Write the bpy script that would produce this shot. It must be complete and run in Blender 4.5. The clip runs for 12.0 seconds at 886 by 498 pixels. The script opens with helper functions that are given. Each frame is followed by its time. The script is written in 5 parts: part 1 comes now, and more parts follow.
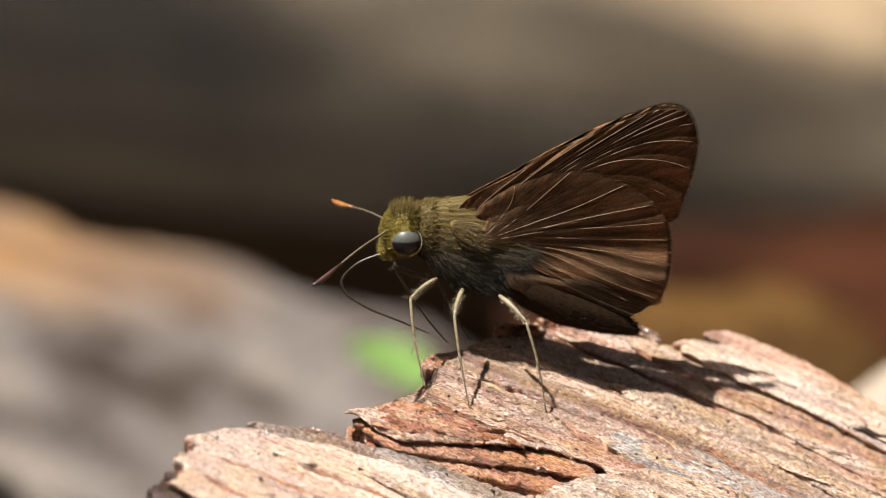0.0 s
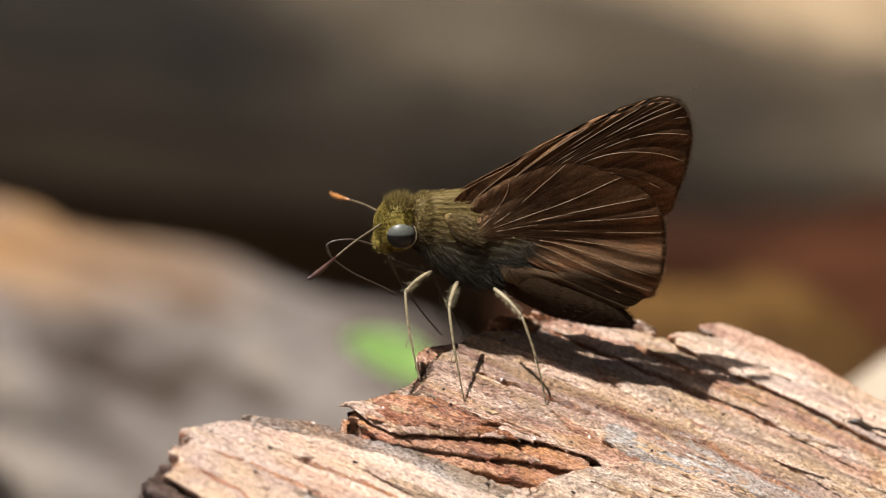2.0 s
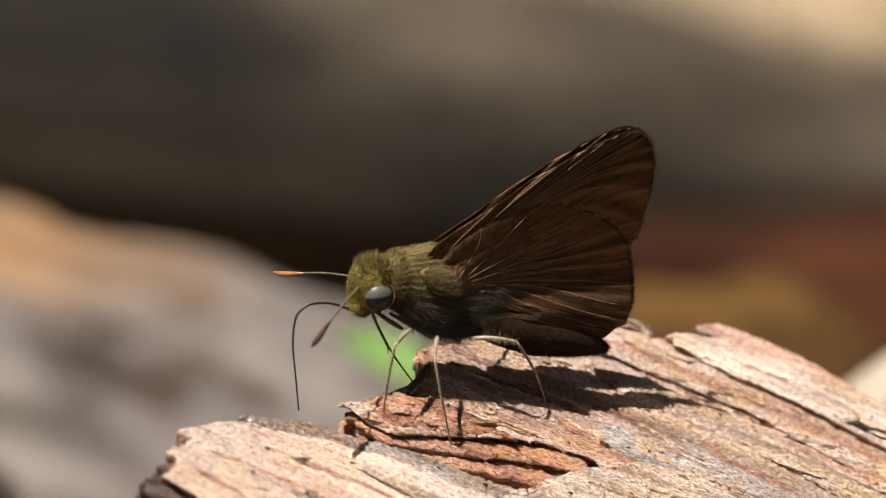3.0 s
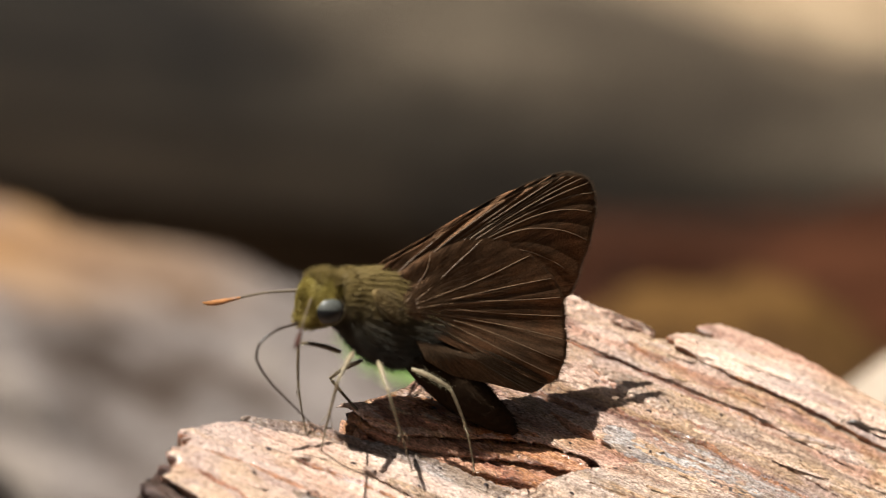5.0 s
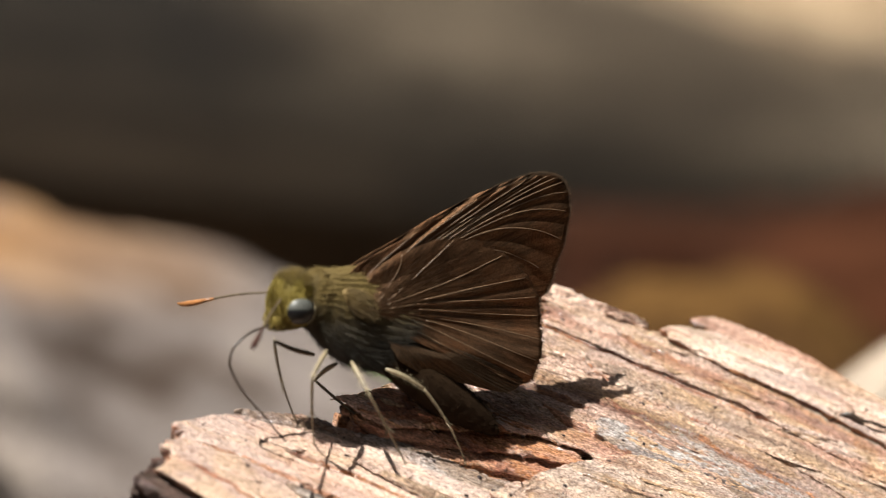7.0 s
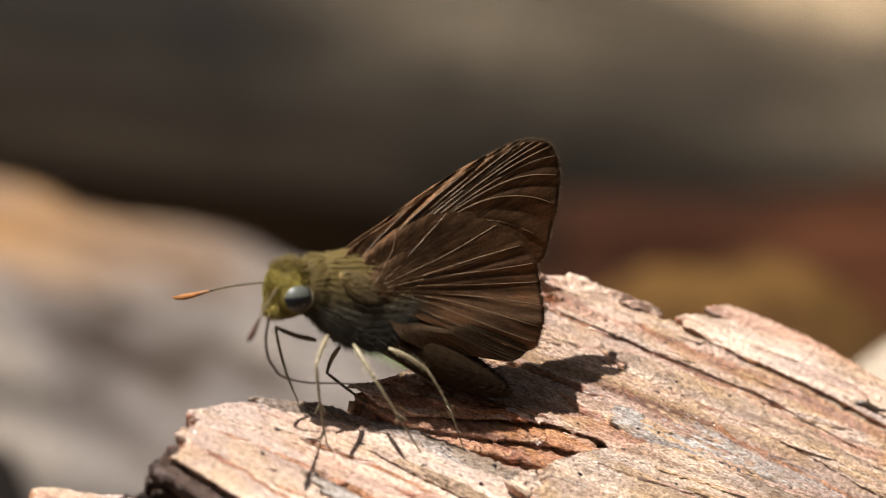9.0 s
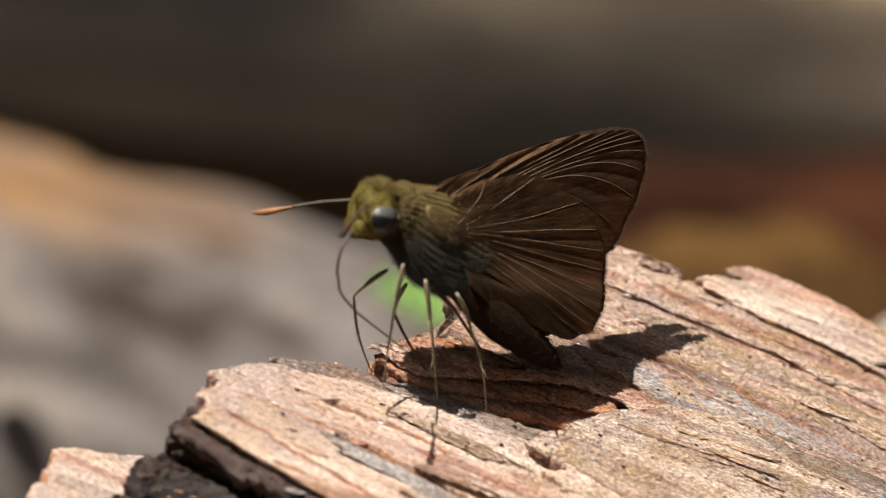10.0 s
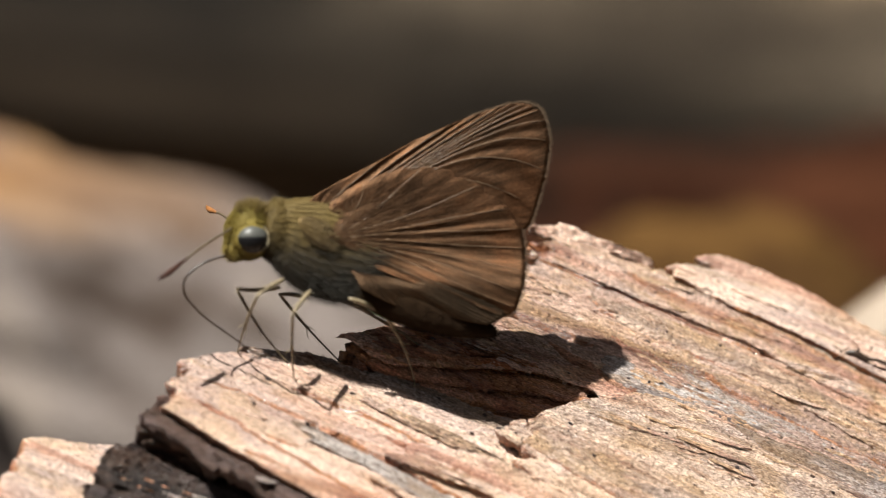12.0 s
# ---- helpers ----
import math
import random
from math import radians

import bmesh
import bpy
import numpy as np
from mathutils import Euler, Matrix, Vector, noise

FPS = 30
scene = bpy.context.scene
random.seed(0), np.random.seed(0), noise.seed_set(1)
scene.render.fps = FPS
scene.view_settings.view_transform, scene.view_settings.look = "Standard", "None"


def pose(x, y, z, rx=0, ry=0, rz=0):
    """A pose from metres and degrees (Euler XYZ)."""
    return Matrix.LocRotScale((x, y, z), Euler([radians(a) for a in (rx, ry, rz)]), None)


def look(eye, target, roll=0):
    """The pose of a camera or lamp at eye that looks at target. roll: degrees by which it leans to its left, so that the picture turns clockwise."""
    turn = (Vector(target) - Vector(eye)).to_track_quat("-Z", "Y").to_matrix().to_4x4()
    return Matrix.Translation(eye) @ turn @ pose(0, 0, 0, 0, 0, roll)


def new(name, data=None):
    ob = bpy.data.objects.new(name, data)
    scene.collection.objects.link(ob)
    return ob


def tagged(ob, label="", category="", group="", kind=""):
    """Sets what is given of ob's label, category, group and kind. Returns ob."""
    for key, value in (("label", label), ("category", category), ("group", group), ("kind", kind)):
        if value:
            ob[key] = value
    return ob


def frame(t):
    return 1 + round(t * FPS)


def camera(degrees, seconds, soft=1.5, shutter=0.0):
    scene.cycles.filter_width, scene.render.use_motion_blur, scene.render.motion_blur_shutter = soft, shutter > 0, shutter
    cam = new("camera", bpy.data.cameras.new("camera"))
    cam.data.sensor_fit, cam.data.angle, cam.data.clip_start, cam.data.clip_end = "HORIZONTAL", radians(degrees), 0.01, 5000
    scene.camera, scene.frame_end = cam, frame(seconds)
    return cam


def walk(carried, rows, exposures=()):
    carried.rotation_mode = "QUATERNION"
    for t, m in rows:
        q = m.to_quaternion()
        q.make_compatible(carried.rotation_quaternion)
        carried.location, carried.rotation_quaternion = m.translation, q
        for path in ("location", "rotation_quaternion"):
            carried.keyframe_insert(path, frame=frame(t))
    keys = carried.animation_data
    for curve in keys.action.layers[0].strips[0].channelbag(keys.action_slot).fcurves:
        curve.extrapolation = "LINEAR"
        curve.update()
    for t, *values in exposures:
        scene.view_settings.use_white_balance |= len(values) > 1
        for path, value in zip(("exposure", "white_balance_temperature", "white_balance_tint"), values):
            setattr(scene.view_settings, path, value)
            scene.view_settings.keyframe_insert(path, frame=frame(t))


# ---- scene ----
# A small brown skipper butterfly on a tilted piece of weathered wood, forest floor behind.
# Sizes below are in millimetres; MM turns them into metres.
from mathutils.bvhtree import BVHTree

MM = 0.001
EYE = Vector((0.0, -232.66, 139.45)) * MM

cam = camera(12.0, 12.0, soft=1.0, shutter=0.3)
cam.data.dof.use_dof = True
cam.data.dof.focus_distance = 0.2356
cam.data.dof.aperture_fstop = 28.0
cam.data.dof.aperture_blades = 7

# seconds, pan to the left and tilt upwards in degrees
PAN = [
    (0.0, 0.000, -12.000), (0.5, -0.061, -12.061), (1.0, -0.084, -12.084), (1.5, -0.092, -12.073),
    (2.0, -0.073, -12.096), (2.5, -0.115, -12.084), (3.0, -0.108, -12.088), (4.0, -0.100, -12.086),
    (5.0, -0.092, -12.084), (5.5, -0.092, -12.108), (6.0, -0.177, -12.192), (6.5, -0.215, -12.192),
    (7.5, -0.130, -12.175), (8.5, -0.038, -12.169), (9.0, 0.023, -12.346), (9.2, 0.060, -12.480),
    (9.35, 0.200, -12.760), (9.5, 0.284, -12.876), (10.0, 0.307, -12.876), (10.5, 0.077, -12.891),
    (11.0, -0.023, -12.968), (11.5, -0.108, -13.022), (12.0, -0.108, -13.029),
]
# the camera darkens its picture a little towards the end
EXPOSURES = [(0.0, 1.20), (1.5, 1.07), (9.0, 1.12), (9.6, 1.08), (10.2, 0.83), (11.2, 0.81), (12.0, 0.98)]
walk(cam, [(t, pose(EYE.x, EYE.y, EYE.z, 90 + tilt, 0, pan)) for t, pan, tilt in PAN],
     EXPOSURES)

# ---------------------------------------------------------------- light
TO_SUN = Vector((-0.30, -0.27, 0.91)).normalized()
sun_data = bpy.data.lights.new("sun", "SUN")
sun_data.energy, sun_data.angle, sun_data.color = 5.0, radians(0.53), (0.98, 0.945, 0.875)
sun = new("sun", sun_data)
sun.matrix_world = look(TO_SUN * 3, (0, 0, 0))

world = bpy.data.worlds.new("world")
scene.world = world
world.use_nodes = True
sky = world.node_tree.nodes.new("ShaderNodeTexSky")
sky.sky_type, sky.sun_disc = "NISHITA", False
sky.dust_density, sky.ozone_density = 6.0, 0.3
sky.sun_elevation = math.asin(TO_SUN.z)
sky.sun_rotation = math.atan2(TO_SUN.x, TO_SUN.y)
back = world.node_tree.nodes["Background"]
back.inputs["Strength"].default_value = 0.016
soft_sky = world.node_tree.nodes.new("ShaderNodeHueSaturation")
soft_sky.inputs["Saturation"].default_value = 0.45
world.node_tree.links.new(sky.outputs["Color"], soft_sky.inputs["Color"])
world.node_tree.links.new(soft_sky.outputs["Color"], back.inputs["Color"])


# ---------------------------------------------------------------- materials
def material(name, rough=0.7, metal=0.0, spec=0.5, sheen=0.0):
    m = bpy.data.materials.new(name)
    m.use_nodes = True
    b = m.node_tree.nodes["Principled BSDF"]
    b.inputs["Roughness"].default_value = rough
    b.inputs["Metallic"].default_value = metal
    b.inputs["Specular IOR Level"].default_value = spec
    b.inputs["Sheen Weight"].default_value = sheen
    return m, m.node_tree, b


def coords(nt, scale, turn=(0, 0, 0)):
    """Object coordinates, scaled per metre."""
    tc, mp = nt.nodes.new("ShaderNodeTexCoord"), nt.nodes.new("ShaderNodeMapping")
    mp.inputs["Scale"].default_value = scale
    mp.inputs["Rotation"].default_value = turn
    nt.links.new(tc.outputs["Object"], mp.inputs["Vector"])
    return mp.outputs["Vector"]


def noise_tex(nt, vec, scale=1.0, detail=6.0, rough=0.6, twist=0.0):
    n = nt.nodes.new("ShaderNodeTexNoise")
    n.inputs["Scale"].default_value, n.inputs["Detail"].default_value = scale, detail
    n.inputs["Roughness"].default_value, n.inputs["Distortion"].default_value = rough, twist
    nt.links.new(vec, n.inputs["Vector"])
    return n.outputs["Fac"]


def ramp(nt, fac, stops):
    r = nt.nodes.new("ShaderNodeValToRGB")
    els = r.color_ramp.elements
    while len(els) < len(stops):
        els.new(0.5)
    for el, (pos, col) in zip(els, stops):
        el.position = pos
        el.color = (*col, 1) if len(col) == 3 else col
    nt.links.new(fac, r.inputs["Fac"])
    return r.outputs["Color"]


def mix(nt, a, b, fac, blend="MIX"):
    n = nt.nodes.new("ShaderNodeMix")
    n.data_type, n.blend_type = "RGBA", blend
    for value, socket in ((fac, n.inputs[0]), (a, n.inputs[6]), (b, n.inputs[7])):
        if isinstance(value, (int, float)):
            socket.default_value = value
        elif isinstance(value, tuple):
            socket.default_value = (*value, 1)
        else:
            nt.links.new(value, socket)
    return n.outputs[2]


def bump(nt, height, bsdf, distance, strength=1.0):
    b = nt.nodes.new("ShaderNodeBump")
    b.inputs["Distance"].default_value, b.inputs["Strength"].default_value = distance, strength
    nt.links.new(height, b.inputs["Height"])
    nt.links.new(b.outputs["Normal"], bsdf.inputs["Normal"])


def grey(v):
    return (v, v, v)


def wood(name, pale, mid, dark, stain, stain_amount=0.5, rough=0.55, seed=0.0, spec=0.5, tan=(0.40, 0.25, 0.12), coat=0.9, speckle=0.85):
    """Split wood with fibres along x: fine fibre streaks, wide streaks, grey and tan stains, small pits, glints."""
    m, nt, b = material(name, rough, spec=spec)

    def at(scale, shift=0.0):
        v = coords(nt, scale)
        v.node.inputs["Location"].default_value = (seed + shift, seed * 0.7 + shift, seed * 1.3)
        return v

    fibre = noise_tex(nt, at((170, 4600, 3000)), 1, 6, 0.7)
    streak = noise_tex(nt, at((70, 620, 560)), 1, 6, 0.65, 0.6)
    patch = noise_tex(nt, at((110, 260, 260)), 1, 6, 0.65, 0.8)
    patch_two = noise_tex(nt, at((150, 420, 300), 40.0), 1, 6, 0.65, 0.6)
    grain = noise_tex(nt, at((3400, 7400, 7400)), 1, 4, 0.7)
    pits = noise_tex(nt, at((700, 2100, 2100), 9.0), 1, 4, 0.6)
    speck = noise_tex(nt, at((3600, 16000, 16000), 5.0), 1, 3, 0.7)
    base = ramp(nt, streak, [(0.36, dark), (0.44, mid), (0.54, pale), (0.68, tuple(min(1, c * 1.1) for c in pale))])
    fine = ramp(nt, fibre, [(0.34, (0.62, 0.47, 0.40)), (0.46, (0.93, 0.90, 0.88)), (0.62, grey(1.10))])
    col = mix(nt, base, fine, 0.6, "MULTIPLY")
    col = mix(nt, col, stain, ramp(nt, patch, [(0.49, grey(0)), (0.58, grey(stain_amount))]))
    col = mix(nt, col, tan, ramp(nt, patch_two, [(0.48, grey(0)), (0.58, grey(0.6))]))
    col = mix(nt, col, ramp(nt, grain, [(0.36, (0.55, 0.43, 0.37)), (0.47, grey(0.94)), (0.60, grey(1.35))]), 0.85, "MULTIPLY")
    col = mix(nt, col, ramp(nt, speck, [(0.36, (0.50, 0.43, 0.39)), (0.47, grey(0.98)), (0.60, grey(1.6))]), speckle, "MULTIPLY")
    band = noise_tex(nt, at((26, 430, 380), 21.0), 1, 5, 0.6, 0.4)
    col = mix(nt, col, ramp(nt, band, [(0.34, (0.58, 0.33, 0.25)), (0.40, (0.86, 0.66, 0.58)), (0.46, grey(1.05)), (0.54, grey(1.05)), (0.58, (0.80, 0.80, 0.83)), (0.66, (0.62, 0.61, 0.64))]), 0.7, "MULTIPLY")
    col = mix(nt, col, ramp(nt, pits, [(0.28, grey(0.3)), (0.34, grey(1))]), 0.7, "MULTIPLY")
    tone = nt.nodes.new("ShaderNodeObjectInfo").outputs["Random"]
    col = mix(nt, col, ramp(nt, tone, [(0.0, (0.86, 0.80, 0.76)), (0.5, grey(1)), (1.0, (1.08, 1.02, 0.95))]), 0.6, "MULTIPLY")
    nt.links.new(col, b.inputs["Base Color"])
    nt.links.new(ramp(nt, patch, [(0.42, grey(rough + 0.15)), (0.58, grey(rough - 0.2))]), b.inputs["Roughness"])
    add = nt.nodes.new("ShaderNodeMath")
    add.operation = "MULTIPLY_ADD"
    add.inputs[1].default_value = 1.8
    nt.links.new(grain, add.inputs[0])
    nt.links.new(fibre, add.inputs[2])
    bump(nt, add.outputs[0], b, 0.00019, 1.0)
    glint = nt.nodes.new("ShaderNodeBump")
    glint.inputs["Distance"].default_value = 0.0010
    nt.links.new(noise_tex(nt, at((5200, 8000, 8000), 3.0), 1, 3, 0.7), glint.inputs["Height"])
    nt.links.new(glint.outputs["Normal"], b.inputs["Coat Normal"])
    b.inputs["Coat Weight"].default_value, b.inputs["Coat Roughness"].default_value = coat, 0.13
    return m


WOOD_RED = wood("red brown wood", (0.63, 0.475, 0.395), (0.51, 0.355, 0.285), (0.29, 0.16, 0.115), (0.45, 0.385, 0.36), 0.4, 0.42, 1.0, tan=(0.50, 0.33, 0.165))
WOOD_TAN = wood("tan wood", (0.64, 0.495, 0.395), (0.50, 0.365, 0.270), (0.29, 0.18, 0.125), (0.44, 0.365, 0.335), 0.4, 0.42, 4.0, tan=(0.45, 0.29, 0.15))
WOOD_PALE = wood("pale fresh wood", (0.87, 0.69, 0.58), (0.73, 0.535, 0.435), (0.42, 0.25, 0.19), (0.50, 0.40, 0.38), 0.5, 0.5, 7.0, tan=(0.66, 0.47, 0.31), speckle=0.45)
WOOD_GREY = wood("grey weathered wood", (0.50, 0.47, 0.455), (0.36, 0.32, 0.305), (0.11, 0.085, 0.075), (0.27, 0.19, 0.15), 0.5, 0.42, 11.0, tan=(0.30, 0.20, 0.12))
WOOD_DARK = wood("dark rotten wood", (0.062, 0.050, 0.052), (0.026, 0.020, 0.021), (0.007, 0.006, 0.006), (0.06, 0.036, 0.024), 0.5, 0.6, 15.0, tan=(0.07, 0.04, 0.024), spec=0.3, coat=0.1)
WOOD_STAINED = wood("purple grey stained wood", (0.20, 0.165, 0.17), (0.12, 0.095, 0.10), (0.035, 0.026, 0.026), (0.17, 0.10, 0.07), 0.4, 0.6, 23.0, spec=0.3, tan=(0.09, 0.05, 0.03), coat=0.08)
WOOD_RUST = wood("rust red splintered wood", (0.54, 0.30, 0.20), (0.38, 0.165, 0.10), (0.15, 0.05, 0.030), (0.40, 0.24, 0.16), 0.6, 0.36, 19.0, tan=(0.48, 0.22, 0.08), coat=0.8)


def mottled(name, stops, scale=60.0, rough=0.85, fine=900.0, relief=0.002, spec=0.3, stretch=1.0):
    m, nt, b = material(name, rough, spec=spec)
    big = noise_tex(nt, coords(nt, (scale / stretch, scale, scale)), 1, 7, 0.65, 0.5)
    small = noise_tex(nt, coords(nt, (fine,) * 3), 1, 4, 0.6)
    col = ramp(nt, big, stops)
    col = mix(nt, col, ramp(nt, small, [(0.3, grey(0.6)), (0.7, grey(1.15))]), 0.7, "MULTIPLY")
    nt.links.new(col, b.inputs["Base Color"])
    bump(nt, small, b, relief, 0.6)
    return m


SOIL = mottled("forest soil", [(0.34, (0.020, 0.012, 0.007)), (0.5, (0.042, 0.026, 0.014)), (0.66, (0.08, 0.05, 0.026))], 34, 0.9)
OCHRE_ROT = mottled("crumbled ochre rot", [(0.38, (0.030, 0.014, 0.006)), (0.5, (0.068, 0.034, 0.011)), (0.62, (0.115, 0.060, 0.018))], 70, spec=0.05)
LOG_GREY = mottled("bleached grey log", [(0.38, (0.045, 0.028, 0.018)), (0.45, (0.11, 0.088, 0.078)), (0.53, (0.172, 0.146, 0.135)), (0.62, (0.23, 0.19, 0.158))], 72, stretch=1.7)
LOG_TAN = mottled("tan log", [(0.38, (0.040, 0.029, 0.020)), (0.48, (0.070, 0.052, 0.034)), (0.60, (0.170, 0.132, 0.091))], 44, stretch=3.0)


def paint_log_light(m, shade_to, lit_from):
    """Light and shade painted into a log's colour: dark at the start of its x and in a low band, lifted on the
    underside, bright at its end and along its top.
    """
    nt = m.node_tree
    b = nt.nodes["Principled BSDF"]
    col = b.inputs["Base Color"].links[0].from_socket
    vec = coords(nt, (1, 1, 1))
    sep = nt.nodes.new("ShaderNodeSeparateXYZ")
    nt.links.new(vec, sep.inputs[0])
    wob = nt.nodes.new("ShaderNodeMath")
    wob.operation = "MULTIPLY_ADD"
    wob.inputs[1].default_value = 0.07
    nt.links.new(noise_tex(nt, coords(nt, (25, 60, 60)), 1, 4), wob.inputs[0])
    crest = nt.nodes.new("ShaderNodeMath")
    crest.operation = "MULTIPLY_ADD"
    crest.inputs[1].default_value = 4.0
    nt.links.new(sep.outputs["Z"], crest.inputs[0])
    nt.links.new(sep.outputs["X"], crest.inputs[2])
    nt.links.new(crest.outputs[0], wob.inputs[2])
    # middle stops are painted shade, the last stop is painted light
    tone = ramp(nt, wob.outputs[0], [(shade_to - 0.20, (1.3, 1.15, 1.0)), (shade_to - 0.13, (0.9, 0.82, 0.74)), (shade_to - 0.085, (0.62, 0.58, 0.54)), (shade_to - 0.040, grey(0.34)), (shade_to - 0.008, grey(0.46)), (shade_to + 0.020, grey(0.76)), (lit_from - 0.025, grey(0.95)), (lit_from, (4.2, 4.0, 3.7))])
    # noise that wavers the painted darkening at the start of x
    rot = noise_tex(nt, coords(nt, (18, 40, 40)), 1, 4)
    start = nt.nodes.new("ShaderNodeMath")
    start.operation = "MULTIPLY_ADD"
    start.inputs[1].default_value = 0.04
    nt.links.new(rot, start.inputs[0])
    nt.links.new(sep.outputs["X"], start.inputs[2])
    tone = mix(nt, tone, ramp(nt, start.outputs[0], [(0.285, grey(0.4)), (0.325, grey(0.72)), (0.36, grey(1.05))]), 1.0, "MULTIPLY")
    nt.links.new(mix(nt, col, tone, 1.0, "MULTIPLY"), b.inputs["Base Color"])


paint_log_light(LOG_TAN, 0.395, 0.500)


def rust_strip(m):
    """A strip of rust-orange inner bark left along the top of the grey log."""
    nt = m.node_tree
    b = nt.nodes["Principled BSDF"]
    col = b.inputs["Base Color"].links[0].from_socket
    sep = nt.nodes.new("ShaderNodeSeparateXYZ")
    nt.links.new(coords(nt, (1, 1, 1)), sep.inputs[0])
    wob = noise_tex(nt, coords(nt, (60, 120, 120)), 1, 4)
    low, end = nt.nodes.new("ShaderNodeMapRange"), nt.nodes.new("ShaderNodeMapRange")
    for node, axis, a, z in ((low, "Z", 0.0297, 0.0318), (end, "X", 0.138, 0.112)):
        node.inputs["From Min"].default_value, node.inputs["From Max"].default_value = a, z
        shift = nt.nodes.new("ShaderNodeMath")
        shift.operation = "MULTIPLY_ADD"
        shift.inputs[1].default_value = 0.006
        nt.links.new(wob, shift.inputs[0])
        nt.links.new(sep.outputs[axis], shift.inputs[2])
        nt.links.new(shift.outputs[0], node.inputs["Value"])
    both = nt.nodes.new("ShaderNodeMath")
    both.operation = "MULTIPLY"
    nt.links.new(low.outputs[0], both.inputs[0])
    nt.links.new(end.outputs[0], both.inputs[1])
    rust = ramp(nt, noise_tex(nt, coords(nt, (40, 160, 160)), 1, 5), [(0.38, (0.12, 0.058, 0.024)), (0.5, (0.20, 0.105, 0.045)), (0.62, (0.26, 0.15, 0.07))])
    nt.links.new(mix(nt, col, rust, both.outputs[0]), b.inputs["Base Color"])


rust_strip(LOG_GREY)
LOG_RED = mottled("rotten red brown log", [(0.38, (0.016, 0.008, 0.005)), (0.48, (0.029, 0.011, 0.006)), (0.64, (0.062, 0.022, 0.010))], 40, stretch=2.0, spec=0.04)
STICK = mottled("pale barkless stick", [(0.3, (0.26, 0.20, 0.15)), (0.6, (0.40, 0.33, 0.26))], 120, 0.7, stretch=6.0)
LITTER = [mottled("ochre dead leaf", [(0.3, (0.09, 0.039, 0.008)), (0.55, (0.15, 0.072, 0.014)), (0.75, (0.20, 0.105, 0.023))], 160, 0.6),
          mottled("olive dead leaf", [(0.3, (0.08, 0.06, 0.014)), (0.55, (0.15, 0.11, 0.028)), (0.75, (0.24, 0.18, 0.06))], 160, 0.6),
          mottled("red brown dead leaf", [(0.3, (0.04, 0.012, 0.005)), (0.55, (0.07, 0.022, 0.008)), (0.75, (0.11, 0.04, 0.014))], 160, 0.6)]
WALL_GREEN = mottled("unseen sky wall", [(0.3, (0.012, 0.016, 0.008)), (0.5, (0.03, 0.04, 0.018)), (0.7, (0.06, 0.08, 0.03))], 2.0, 0.9, 14.0)
LEAF_GREEN = mottled("green leaf", [(0.3, (0.24, 0.42, 0.09)), (0.6, (0.36, 0.56, 0.18))], 90, 0.5)


# ---------------------------------------------------------------- building helpers
def lattice_noise(x, y, seed=0):
    """Smooth value noise of two arrays, from 0 to 1."""
    xi, yi = np.floor(x).astype(np.int64), np.floor(y).astype(np.int64)
    fx, fy = x - xi, y - yi
    fx, fy = fx * fx * (3 - 2 * fx), fy * fy * (3 - 2 * fy)

    def h(a, b):
        k = (a * 374761393 + b * 668265263 + seed * 974711 + 1013904223) & 0xFFFFFFFF
        k = ((k ^ (k >> 13)) * 1274126177) & 0xFFFFFFFF
        k = ((k ^ (k >> 16)) * 2246822519) & 0xFFFFFFFF
        return ((k ^ (k >> 15)) & 0xFFFF) / 65535.0

    return (h(xi, yi) * (1 - fx) + h(xi + 1, yi) * fx) * (1 - fy) + (h(xi, yi + 1) * (1 - fx) + h(xi + 1, yi + 1) * fx) * fy


def fractal(x, y, seed, octaves=4):
    total, amp, size = 0, 1.0, 0
    for k in range(octaves):
        total, size, amp, x, y = total + amp * lattice_noise(x, y, seed + k), size + amp, amp * 0.5, x * 2.03, y * 2.03
    return total / size


def mesh_of(name, verts, faces, mat, smooth=True):
    me = bpy.data.meshes.new(name)
    me.from_pydata([tuple(v) for v in verts], [], faces)
    me.materials.append(mat)
    me.polygons.foreach_set("use_smooth", [smooth] * len(me.polygons))
    me.update()
    return me


def part_of(name, me, parent, label="", kind=""):
    ob = new(name, me)
    ob.parent = parent
    return tagged(ob, label, kind=kind)


def part(name, bm, mat, parent, label="", smooth=True, kind=""):
    me = bpy.data.meshes.new(name)
    bm.normal_update()
    bm.to_mesh(me)
    bm.free()
    me.materials.append(mat)
    me.polygons.foreach_set("use_smooth", [smooth] * len(me.polygons))
    return part_of(name, me, parent, label, kind)


def tube(bm, points, radii, sides=8):
    """A closed tube along points (Vectors), with a radius at each."""
    rings, up = [], Vector((0.13, 0.21, 0.97))
    for i, p in enumerate(points):
        way = (points[min(i + 1, len(points) - 1)] - points[max(i - 1, 0)]).normalized()
        u = way.cross(up)
        u = (u if u.length > 0.05 else way.cross(Vector((1, 0, 0)))).normalized()
        v = way.cross(u)
        rings.append([bm.verts.new(p + (u * math.cos(k * math.tau / sides) + v * math.sin(k * math.tau / sides)) * radii[i]) for k in range(sides)])
    for r0, r1 in zip(rings, rings[1:]):
        for k in range(sides):
            bm.faces.new((r0[k], r0[(k + 1) % sides], r1[(k + 1) % sides], r1[k]))
    bm.faces.new(rings[0][::-1])
    bm.faces.new(rings[-1])
    return bm


